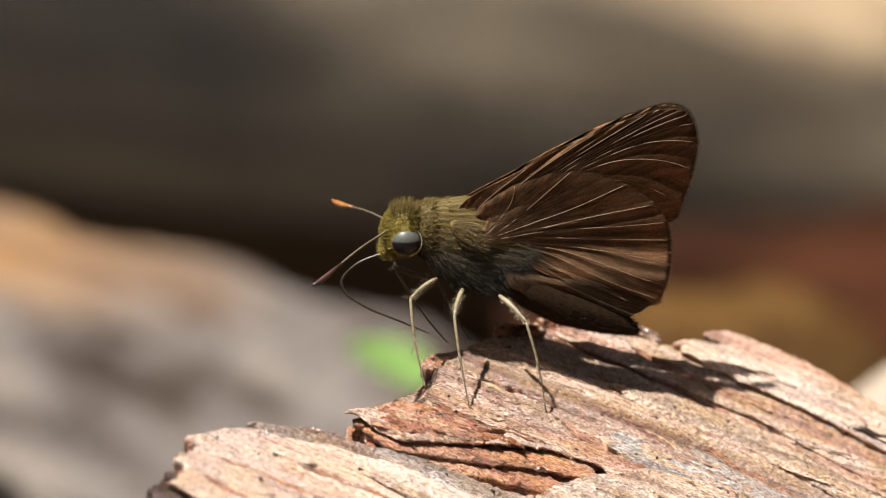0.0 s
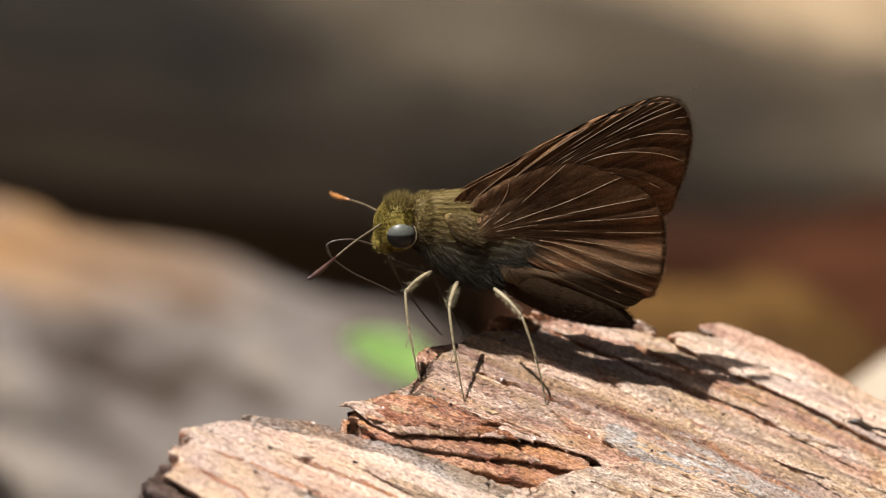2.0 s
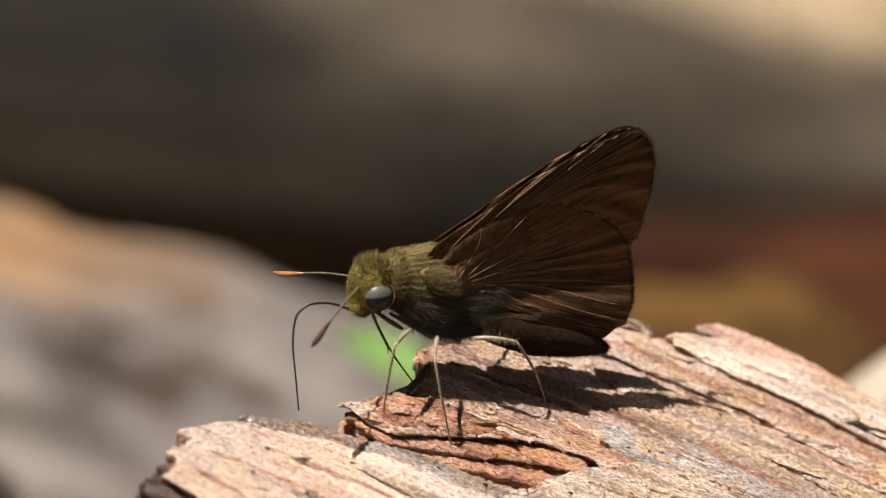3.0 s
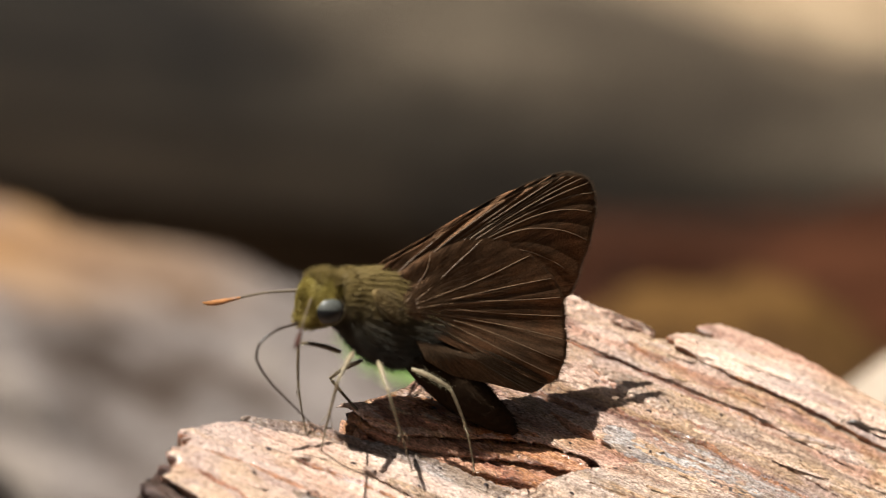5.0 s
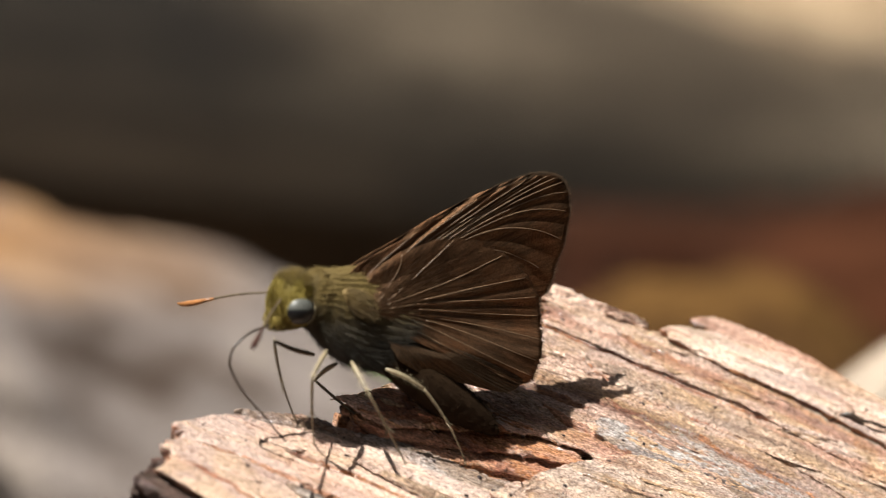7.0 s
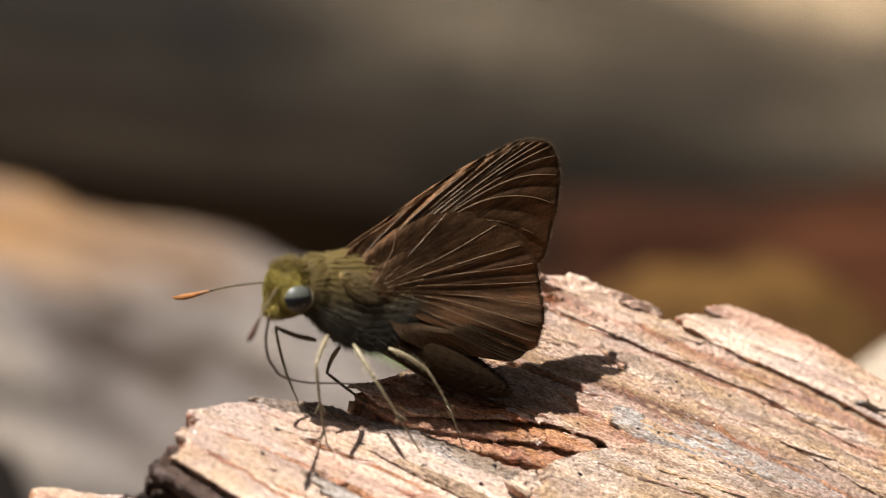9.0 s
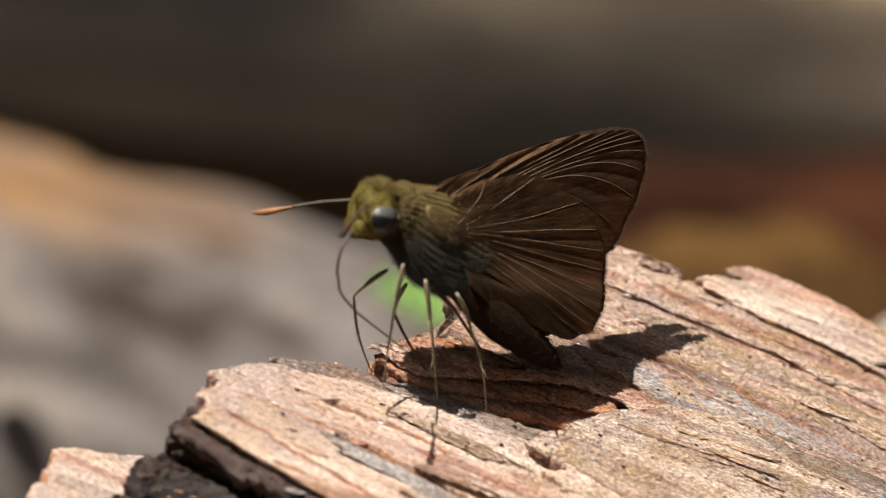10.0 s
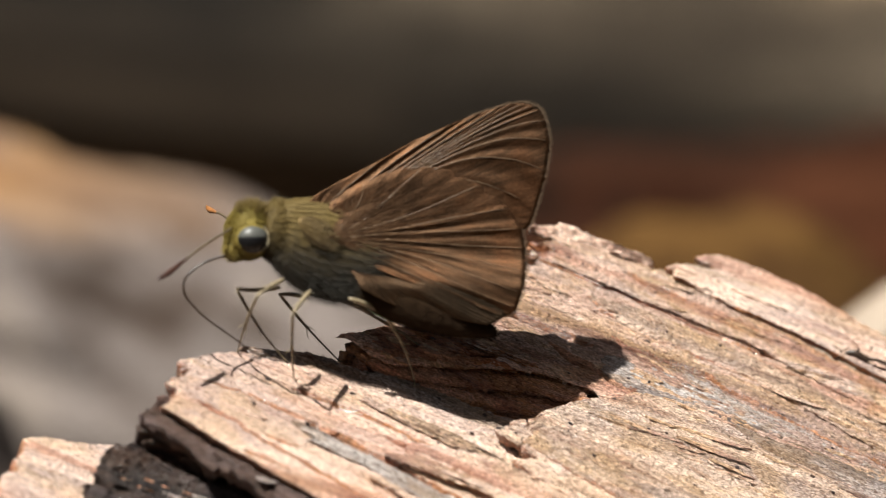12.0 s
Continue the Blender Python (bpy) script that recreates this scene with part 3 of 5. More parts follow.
def rot_mound():
    n = 110
    x, y = np.meshgrid(np.linspace(-0.045, 0.105, n + 1), np.linspace(0.085, 0.275, n + 1), indexing="ij")
    verts = np.stack([x, y, ground_height(x, y) + heap_height(x, y)], -1).reshape(-1, 3)
    faces = [(i * (n + 1) + j, (i + 1) * (n + 1) + j, (i + 1) * (n + 1) + j + 1, i * (n + 1) + j + 1) for i in range(n) for j in range(n)]
    m = len(verts)
    low = verts - np.array([0, 0, 0.012])
    rim = [i * (n + 1) for i in range(n)] + [n * (n + 1) + j for j in range(n)] + [i * (n + 1) + n for i in range(n, 0, -1)] + [j for j in range(n, 0, -1)]
    faces += [(rim[k], rim[k - 1], rim[k - 1] + m, rim[k] + m) for k in range(len(rim))] + [tuple(m + k for k in reversed(f)) for f in faces]
    return tagged(new("mound", mesh_of("mound", np.concatenate([verts, low]), faces, OCHRE_ROT)), "low mound of crumbled ochre-brown rot on the forest floor", "mound")


rot_mound()


def low_sky_wall():
    """Plain unseen wall, dark, uneven on top, added all round to block low sky."""
    n = 240
    verts, faces = [], []
    for k in range(n):
        a = k * math.tau / n
        top = 1.9 + 1.0 * float(fractal(np.array([k * 0.11]), np.array([3.0]), 61, 4)[0])
        for z in (-0.3, 0.6, 1.3, top):
            r = 6.0 + 0.5 * math.sin(k * 0.37)
            verts.append((r * math.cos(a), r * math.sin(a), z))
    for k in range(n):
        m = (k + 1) % n
        for j in range(3):
            faces.append((k * 4 + j, m * 4 + j, m * 4 + j + 1, k * 4 + j + 1))
    return tagged(new("backdrop", mesh_of("backdrop", verts, faces, WALL_GREEN)), "dark green unseen wall all round, added to block the low sky", "backdrop", kind="structure")


low_sky_wall()


def round_log(name, a, b, ra, rb, mat, label, seed, furrow=0.0, furrows=9, knobs=1.0):
    """A fallen log from a to b in mm, knobbly, tapered, furrowed along, with closed ends."""
    a, b = Vector(a) * MM, Vector(b) * MM
    ns, nk = 110, 96
    f = np.linspace(0, 1, ns + 1)[:, None]
    k = np.arange(nk)[None, :] * math.tau / nk
    zero = 0 * f * k
    r = (ra + (rb - ra) * f) * MM * (1 + knobs * 0.16 * (fractal(f * 9 + zero, np.cos(k) * 2 + 5 + zero, seed, 3) - 0.5) * 2 + knobs * 0.10 * (fractal(f * 5 + zero, np.sin(k) * 5 + 9 + zero, seed + 3, 3) - 0.5))
    ring = np.abs(((k / math.tau) * furrows + 0.7 * fractal(f * 3 + zero, np.cos(k) + 3 + zero, seed + 7, 3)) % 1.0 * 2 - 1)
    deep = lattice_noise(f * 6 + zero, np.floor(k / math.tau * furrows) + zero, seed + 9)
    r = r * (1 - furrow * deep * np.clip(1 - ring * 2.2, 0, 1))
    way = (b - a)
    turn = way.to_track_quat("X", "Z").to_matrix().to_4x4()
    length = way.length
    verts = np.stack([f * length + 0 * k, r * np.cos(k), r * np.sin(k)], -1).reshape(-1, 3)
    faces = [(i * nk + j, i * nk + (j + 1) % nk, (i + 1) * nk + (j + 1) % nk, (i + 1) * nk + j) for i in range(ns) for j in range(nk)]
    faces += [tuple(range(nk))[::-1], tuple(ns * nk + j for j in range(nk))]
    ob = tagged(new(name, mesh_of(name, verts, faces, mat)), label, "log")
    ob.matrix_world = Matrix.Translation(a) @ turn
    return ob


round_log("fallen_log", (-150, 190, 49), (50, 150, 6), 31, 27, LOG_GREY, "bleached grey furrowed log lying on the forest floor", 3, 0.2, 23)
round_log("fallen_log", (-330, 376, 72), (420, 340, -6), 40, 40, LOG_TAN, "thick tan fallen log, its underside in deep shade, light and shade painted in its colour", 12, 0.0, 17, 0.2)
round_log("fallen_log", (9, 256, 17), (150, 240, 19), 21, 24, LOG_RED, "rotten red-brown log beside a mound of litter", 21, 0.2, 11, 1.8)
round_log("stick", (20, 62, 54.5), (92, 100, 95.5), 3.8, 3.0, STICK, "pale barkless stick leaning on the log", 27, 0.05, 5)


def dead_leaf(mat, seed, label):
    """A curled, pointed leaf about 16 mm long with a raised midrib."""
    rnd = random.Random(seed)
    curl, fold = rnd.uniform(0.2, 0.8), rnd.uniform(0.1, 0.35)
    verts, faces, n, m = [], [], 16, 8
    for i in range(n + 1):
        f = i / n
        half = 5.0 * math.sin(math.pi * f ** 0.8) ** 0.8 * (1 + 0.12 * math.sin(f * 23 + seed)) + 0.15
        for j in range(m + 1):
            g = j / m * 2 - 1
            verts.append((Vector((16 * f, g * half, curl * 4 * (f - 0.4) ** 2 * 2 + fold * abs(g) * half * 0.8 + 0.5 * math.sin(g * 5 + f * 9 + seed))) * MM))
    for i in range(n):
        for j in range(m):
            a = i * (m + 1) + j
            faces.append((a, a + m + 1, a + m + 2, a + 1))
    n0 = len(verts)
    verts += [v - Vector((0, 0, 0.25 * MM)) for v in verts]
    faces += [tuple(n0 + k for k in reversed(q)) for q in faces]
    return mesh_of("dead_leaf", verts, faces, mat)


def scatter_leaves():
    rnd = random.Random(31)
    words = ("curled ochre dead leaf on the forest floor", "olive-brown dead leaf on the forest floor", "red-brown dead leaf on the forest floor")
    kinds = [[dead_leaf(mat, 10 * k + v, "") for v in range(3)] for k, mat in enumerate(LITTER)]
    for n in range(110):
        x, y, k = rnd.uniform(-0.3, 0.3), rnd.uniform(-0.1, 0.5), rnd.choice((0, 1, 2, 2))
        if (-0.02 < x < 0.05 and y < 0.05) or (-0.02 < x < 0.09 and 0.1 < y < 0.24):
            continue
        z = float(ground_height(np.array([x]), np.array([y]))[0] + max(0.0, heap_height(np.array([x]), np.array([y]))[0]))
        ob = tagged(new("dead_leaf", rnd.choice(kinds[k])), words[k], "leaf", "dead leaves on the forest floor")
        size = rnd.uniform(0.7, 1.4)
        ob.matrix_world = pose(x, y, z + 0.001, rnd.gauss(0, 8), rnd.gauss(0, 8), rnd.uniform(0, 360)) @ Matrix.Scale(size, 4)


scatter_leaves()


def seedling(x, y, top, size, seed):
    """A green seedling: a thin stem and a rounded leaf at its top."""
    rnd = random.Random(seed)
    foot = float(ground_height(np.array([x]), np.array([y]))[0])
    ob = tagged(new("seedling"), "small bright green seedling growing between the logs", "plant", "green seedlings")
    ob.location = (x, y, foot)
    h = top - foot
    bm = bmesh.new()
    tube(bm, [Vector((0.001 * math.sin(k), 0, h * k / 8 - 0.002)) for k in range(9)], [0.0007 - 0.00004 * k for k in range(9)], 8)
    part("stem", bm, LEAF_GREEN, ob)
    for turn, up, scale in ((165, -0.001, 1.0),):
        bm = bmesh.new()
        grid = []
        for i in range(11):
            f = i / 10
            half = 0.42 * math.sin(math.pi * f ** 0.9) ** 0.7 + 0.01
            grid.append([bm.verts.new(Vector((f, g * half, 0.12 * abs(g) + 0.2 * f - 0.25 * f * f)) * size * scale) for g in (-1, -0.5, 0, 0.5, 1)])
        for r0, r1 in zip(grid, grid[1:]):
            for a in range(4):
                bm.faces.new((r0[a], r0[a + 1], r1[a + 1], r1[a]))
        bmesh.ops.solidify(bm, geom=bm.faces[:], thickness=0.0002)
        leaf = part("leaf", bm, LEAF_GREEN, ob)
        leaf.matrix_basis = pose(0, 0, h + up, rnd.uniform(-20, 20), -25, turn)


seedling(-0.0008, 0.120, 0.0527, 0.0085, 3)
seedling(-0.047, 0.135, 0.0600, 0.0065, 4)


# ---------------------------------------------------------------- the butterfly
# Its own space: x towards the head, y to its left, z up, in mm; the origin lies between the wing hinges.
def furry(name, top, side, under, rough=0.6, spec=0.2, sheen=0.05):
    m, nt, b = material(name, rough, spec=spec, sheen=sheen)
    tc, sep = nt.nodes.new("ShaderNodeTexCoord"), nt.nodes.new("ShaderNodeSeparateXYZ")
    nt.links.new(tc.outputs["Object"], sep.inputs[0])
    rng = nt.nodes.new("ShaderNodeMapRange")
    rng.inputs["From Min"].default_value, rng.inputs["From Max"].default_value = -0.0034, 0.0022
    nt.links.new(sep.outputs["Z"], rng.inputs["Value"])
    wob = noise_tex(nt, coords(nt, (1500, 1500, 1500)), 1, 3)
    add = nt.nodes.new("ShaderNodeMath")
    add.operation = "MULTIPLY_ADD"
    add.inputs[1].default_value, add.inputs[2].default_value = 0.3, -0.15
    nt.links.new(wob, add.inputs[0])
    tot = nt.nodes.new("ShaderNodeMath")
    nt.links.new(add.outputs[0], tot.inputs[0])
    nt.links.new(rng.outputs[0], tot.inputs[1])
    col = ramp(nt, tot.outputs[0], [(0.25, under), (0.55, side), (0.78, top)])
    island = nt.nodes.new("ShaderNodeNewGeometry").outputs["Random Per Island"]
    col = mix(nt, col, ramp(nt, island, [(0, grey(0.55)), (1, grey(1.3))]), 0.8, "MULTIPLY")
    nt.links.new(col, b.inputs["Base Color"])
    fine = noise_tex(nt, coords(nt, (9000, 9000, 9000)), 1, 3)
    bump(nt, fine, b, 0.00006, 0.7)
    return m


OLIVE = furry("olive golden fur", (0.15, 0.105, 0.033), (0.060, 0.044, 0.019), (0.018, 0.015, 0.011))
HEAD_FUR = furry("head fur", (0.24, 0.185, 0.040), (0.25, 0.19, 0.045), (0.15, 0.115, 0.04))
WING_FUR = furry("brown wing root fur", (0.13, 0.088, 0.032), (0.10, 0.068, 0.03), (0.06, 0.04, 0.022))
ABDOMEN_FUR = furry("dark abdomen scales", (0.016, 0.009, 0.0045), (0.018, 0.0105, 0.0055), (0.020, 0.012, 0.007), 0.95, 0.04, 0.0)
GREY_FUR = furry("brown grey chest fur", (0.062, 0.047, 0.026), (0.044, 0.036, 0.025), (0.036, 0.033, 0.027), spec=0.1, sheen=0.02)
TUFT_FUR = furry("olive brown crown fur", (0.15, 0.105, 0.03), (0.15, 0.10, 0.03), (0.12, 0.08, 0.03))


def wing_material(name, dark, light, through_light=0.025):
    m, nt, b = material(name, 0.5, metal=0.85, spec=0.2)
    uv = nt.nodes.new("ShaderNodeUVMap")
    uv.uv_map = "UVMap"

    def at(scale):
        mp = nt.nodes.new("ShaderNodeMapping")
        mp.inputs["Scale"].default_value = scale
        nt.links.new(uv.outputs["UV"], mp.inputs["Vector"])
        return mp.outputs["Vector"]

    ray = noise_tex(nt, at((70, 4, 1)), 1, 4, 0.6)
    scales = noise_tex(nt, coords(nt, (12000, 12000, 12000)), 1, 3, 0.7)
    cloud = noise_tex(nt, coords(nt, (260, 260, 260)), 1, 4)
    col = ramp(nt, ray, [(0.3, dark), (0.7, light)])
    col = mix(nt, col, ramp(nt, scales, [(0.3, grey(0.4)), (0.7, grey(1.5))]), 0.8, "MULTIPLY")
    col = mix(nt, col, ramp(nt, cloud, [(0.35, (0.62, 0.66, 0.7)), (0.5, grey(1)), (0.65, (1.22, 1.06, 0.95))]), 0.9, "MULTIPLY")
    nt.links.new(col, b.inputs["Base Color"])
    tot = nt.nodes.new("ShaderNodeMath")
    nt.links.new(ray, tot.inputs[0])
    nt.links.new(scales, tot.inputs[1])
    bump(nt, tot.outputs[0], b, 0.00006, 0.6)
    tr = nt.nodes.new("ShaderNodeBsdfTranslucent")
    nt.links.new(col, tr.inputs["Color"])
    sh = nt.nodes.new("ShaderNodeMixShader")
    sh.inputs[0].default_value = through_light
    nt.links.new(b.outputs[0], sh.inputs[1])
    nt.links.new(tr.outputs[0], sh.inputs[2])
    nt.links.new(sh.outputs[0], nt.nodes["Material Output"].inputs["Surface"])
    return m


WING = wing_material("brown wing scales", (0.050, 0.027, 0.0145), (0.142, 0.076, 0.040), 0.010)
FOLD = wing_material("paler wing fold", (0.035, 0.024, 0.015), (0.085, 0.056, 0.034))


def plain(name, colour, rough, spec=0.5, vary=0.5, scale=2500):
    m, nt, b = material(name, rough, spec=spec)
    n = noise_tex(nt, coords(nt, (scale,) * 3), 1, 4)
    col = mix(nt, colour, ramp(nt, n, [(0.3, grey(1 - vary)), (0.7, grey(1 + vary * 0.3))]), 1.0, "MULTIPLY")
    nt.links.new(col, b.inputs["Base Color"])
    bump(nt, n, b, 0.00004, 0.5)
    return m


VEIN = plain("pale wing vein", (0.18, 0.11, 0.06), 0.5)
VEIN_DARK = plain("brown wing vein", (0.17, 0.105, 0.058), 0.5)
GOLD_HAIR = plain("golden brown hair", (0.11, 0.058, 0.026), 0.5)
FRINGE = plain("brown fringe hair", (0.15, 0.10, 0.06), 0.6)
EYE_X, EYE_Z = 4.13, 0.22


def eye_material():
    """Compound eye: glossy black, a grey sky reflection painted on its upper half."""
    m, nt, b = material("black eye with painted reflection", 0.42, spec=0.35)
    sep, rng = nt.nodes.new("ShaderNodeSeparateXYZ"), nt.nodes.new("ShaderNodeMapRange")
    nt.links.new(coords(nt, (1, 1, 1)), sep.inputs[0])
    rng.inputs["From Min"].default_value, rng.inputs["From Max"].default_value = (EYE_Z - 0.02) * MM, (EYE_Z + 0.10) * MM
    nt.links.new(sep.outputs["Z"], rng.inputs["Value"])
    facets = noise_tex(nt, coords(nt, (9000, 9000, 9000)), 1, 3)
    # grey of the mirrored sky, put into the base colour
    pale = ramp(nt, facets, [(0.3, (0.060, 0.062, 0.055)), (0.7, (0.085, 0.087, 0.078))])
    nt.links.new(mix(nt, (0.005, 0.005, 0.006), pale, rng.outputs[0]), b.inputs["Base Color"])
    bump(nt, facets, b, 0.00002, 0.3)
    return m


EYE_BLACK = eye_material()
HORN = plain("dark brown horn", (0.035, 0.022, 0.015), 0.35)
ORANGE = plain("orange club", (0.30, 0.125, 0.04), 0.4)
CLUB_DARK = plain("dark club", (0.05, 0.02, 0.014), 0.4)
LEG = plain("straw-coloured lit leg scales", (0.26, 0.21, 0.13), 0.5, 0.5, 0.6, 4000)
# colour of the antennae; on the far legs it is painted shade
SHANK = plain("olive brown antenna and shaded leg scales", (0.11, 0.08, 0.045), 0.5, 0.5, 0.6, 4000)
HAIR_PALE = plain("pale hair", (0.45, 0.38, 0.24), 0.5)

butterfly = tagged(new("butterfly"), "dark brown skipper butterfly with olive head standing on weathered wood", "butterfly")
SIZE = 1.04
butterfly.scale = (SIZE, SIZE, SIZE)


def blob(centre, radii, pitch=0.0, rings=28, sides=36, lump=0.04, seed=0, taper=0.0):
    """A soft egg shape, long axis x; taper shrinks its rear."""
    bm = bmesh.new()
    bmesh.ops.create_uvsphere(bm, u_segments=sides, v_segments=rings, radius=1)
    for v in bm.verts:
        n = v.co.copy()
        k = 1 + lump * (noise.noise(n * 2.3 + Vector((seed, 0, 0))) + 0.5 * noise.noise(n * 6 + Vector((seed, 4, 0))))
        t = 1 - taper * max(0, -n.x)
        v.co = Vector((n.x * radii[0] * k, n.y * radii[1] * k * t, n.z * radii[2] * k * t))
    bmesh.ops.transform(bm, matrix=Matrix.Translation(Vector(centre) * MM) @ pose(0, 0, 0, 0, pitch, 0) @ Matrix.Scale(MM, 4), verts=bm.verts)
    return bm


def fuzz(bm_source, count, length, width, sweep, seed, keep=None):
    """Thin bent hairs standing on a shape, swept along a direction (mm)."""
    rnd = random.Random(seed)
    faces = [f for f in bm_source.faces if keep is None or keep(f.calc_center_median() / MM)]
    verts, tris = [], []
    for _ in range(count):
        f = rnd.choice(faces)
        cs = [v.co for v in f.verts]
        w = [rnd.random() for _ in cs]
        p = sum((c * k for c, k in zip(cs, w)), Vector()) / sum(w)
        n = f.normal
        way = (n * rnd.uniform(0.5, 1.1) + Vector(sweep) * rnd.uniform(0.5, 1.2) + Vector((rnd.gauss(0, 0.25), rnd.gauss(0, 0.25), rnd.gauss(0, 0.25)))).normalized()
        side = way.cross(n + Vector((rnd.gauss(0, 0.5), rnd.gauss(0, 0.5), rnd.gauss(0, 0.5)))).normalized()
        ln, wd = length * rnd.uniform(0.5, 1.2) * MM, width * rnd.uniform(0.6, 1.3) * MM
        tip = p + way * ln + Vector(sweep) * ln * 0.35
        mid = p + way * ln * 0.55
        i = len(verts)
        verts += [p - side * wd - n * 0.00005, p + side * wd - n * 0.00005, mid + side * wd * 0.7, mid - side * wd * 0.7, tip]
        tris += [(i, i + 1, i + 2, i + 3), (i + 3, i + 2, i + 4)]
    return verts, tris


def furry_part(name, bm, mat, parent, label, count, length, width, sweep, seed, keep=None, coat=None):
    bm.normal_update()
    verts, tris = fuzz(bm, count, length, width, sweep, seed, keep)
    ob = part(name, bm, mat, parent, label)
    part_of("fur", mesh_of("fur", verts, tris, coat or mat), ob, "", "stuff")
    return ob


# head, chest and abdomen
def barrel(sections, lump=0.03, seed=0, sides=40, steps=44):
    """A closed body along x from (x, top, bottom, half width) sections in mm, slightly lumpy."""
    keys = [Vector((a[1], a[2], a[3])) for a in sections]
    xs, mids = [a[0] for a in sections], spline(keys, steps + 1)
    bm, rings = bmesh.new(), []
    for i, (top, low, half) in enumerate(mids):
        f = i / steps * (len(xs) - 1)
        k = min(int(f), len(xs) - 2)
        x = xs[k] + (xs[k + 1] - xs[k]) * (f - k)
        ring = []
        for j in range(sides):
            c, d = math.cos(j * math.tau / sides), math.sin(j * math.tau / sides)
            y = half * math.copysign(abs(c) ** 0.85, c)
            z = (top + low) / 2 + (top - low) / 2 * math.copysign(abs(d) ** 0.9, d)
            w = 1 + lump * noise.noise(Vector((x, y, z)) * 0.9 + Vector((seed, 0, 0)))
            ring.append(bm.verts.new(Vector((x, y * w, z * w)) * MM))
        rings.append(ring)
    for r0, r1 in zip(rings, rings[1:]):
        for j in range(sides):
            bm.faces.new((r0[j], r1[j], r1[(j + 1) % sides], r0[(j + 1) % sides]))
    bm.faces.new(rings[0])
    bm.faces.new(rings[-1][::-1])
    bmesh.ops.recalc_face_normals(bm, faces=bm.faces[:])
    return bm


CHEST = ((3.55, 1.25, 0.15, 0.35), (3.35, 1.75, -0.45, 0.75), (2.8, 2.15, -1.25, 0.98), (2.0, 2.36, -2.05, 1.08), (1.0, 2.42, -2.65, 1.0), (0.0, 2.36, -2.95, 0.92),
         (-1.0, 1.95, -2.95, 0.85), (-2.0, 1.15, -2.6, 0.75), (-2.8, 0.3, -1.7, 0.5), (-3.1, -0.3, -1.0, 0.2))
SKULL = ((5.42, 0.75, 0.05, 0.15), (5.32, 1.15, -0.3, 0.55), (5.02, 1.65, -0.62, 0.95), (4.6, 1.98, -0.8, 1.15), (4.0, 2.05, -0.78, 1.18), (3.5, 1.85, -0.55, 1.0), (3.2, 1.3, -0.1, 0.55))

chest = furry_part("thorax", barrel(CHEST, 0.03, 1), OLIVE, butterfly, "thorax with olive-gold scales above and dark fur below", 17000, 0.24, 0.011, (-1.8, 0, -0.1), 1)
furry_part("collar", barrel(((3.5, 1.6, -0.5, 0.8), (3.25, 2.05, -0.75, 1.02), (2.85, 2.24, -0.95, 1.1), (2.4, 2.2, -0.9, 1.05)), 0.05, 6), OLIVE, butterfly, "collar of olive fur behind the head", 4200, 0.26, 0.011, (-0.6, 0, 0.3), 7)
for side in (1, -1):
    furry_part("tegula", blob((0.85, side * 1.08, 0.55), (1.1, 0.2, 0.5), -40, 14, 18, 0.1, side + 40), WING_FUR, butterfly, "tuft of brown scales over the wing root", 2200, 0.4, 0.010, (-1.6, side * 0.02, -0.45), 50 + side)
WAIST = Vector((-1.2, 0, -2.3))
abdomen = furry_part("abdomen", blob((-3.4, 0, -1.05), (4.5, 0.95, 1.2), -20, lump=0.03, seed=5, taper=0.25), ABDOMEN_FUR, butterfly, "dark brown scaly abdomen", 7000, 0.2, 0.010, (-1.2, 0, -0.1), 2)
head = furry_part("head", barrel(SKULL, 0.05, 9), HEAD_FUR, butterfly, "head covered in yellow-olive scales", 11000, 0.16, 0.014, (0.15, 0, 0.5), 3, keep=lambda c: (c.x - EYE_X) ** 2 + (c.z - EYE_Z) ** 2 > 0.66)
for side in (1, -1):
    eye = part("eye", blob((EYE_X, side * 0.78, EYE_Z), (0.82, 0.66, 0.76), 0, 32, 48, 0.0), EYE_BLACK, head, "black compound eye with a grey reflection painted on its upper half")
    ring = bmesh.new()
    arc = [math.radians(a) for a in range(95, 275, 12)]
    tube(ring, [Vector((EYE_X + 0.85 * math.cos(a), side * (1.06 + 0.06 * math.cos(a)), EYE_Z + 0.79 * math.sin(a))) * MM for a in arc], [0.05 * MM * math.sin(math.pi * (k + 0.6) / (len(arc) + 0.2)) for k in range(len(arc))], 8)
    part("eye_rim", ring, HAIR_PALE, head, "thin pale rim behind the eye")
    palp = blob((5.0, side * 0.42, -0.35), (0.5, 0.32, 0.5), 35, 12, 16, 0.08, side + 20)
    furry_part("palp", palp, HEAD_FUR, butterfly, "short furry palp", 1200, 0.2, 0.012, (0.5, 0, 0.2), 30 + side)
under = barrel(CHEST, 0.03, 1)
under.normal_update()
verts, tris = fuzz(under, 6000, 0.5, 0.007, (-1.1, 0, -0.7), 12, keep=lambda c: c.z < -0.3)
under.free()
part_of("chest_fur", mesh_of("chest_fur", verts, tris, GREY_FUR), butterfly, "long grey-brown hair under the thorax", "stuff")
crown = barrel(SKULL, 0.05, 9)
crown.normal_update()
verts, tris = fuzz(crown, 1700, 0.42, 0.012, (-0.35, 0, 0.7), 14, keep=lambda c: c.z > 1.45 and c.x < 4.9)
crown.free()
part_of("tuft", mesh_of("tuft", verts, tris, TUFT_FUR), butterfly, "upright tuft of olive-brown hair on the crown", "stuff")


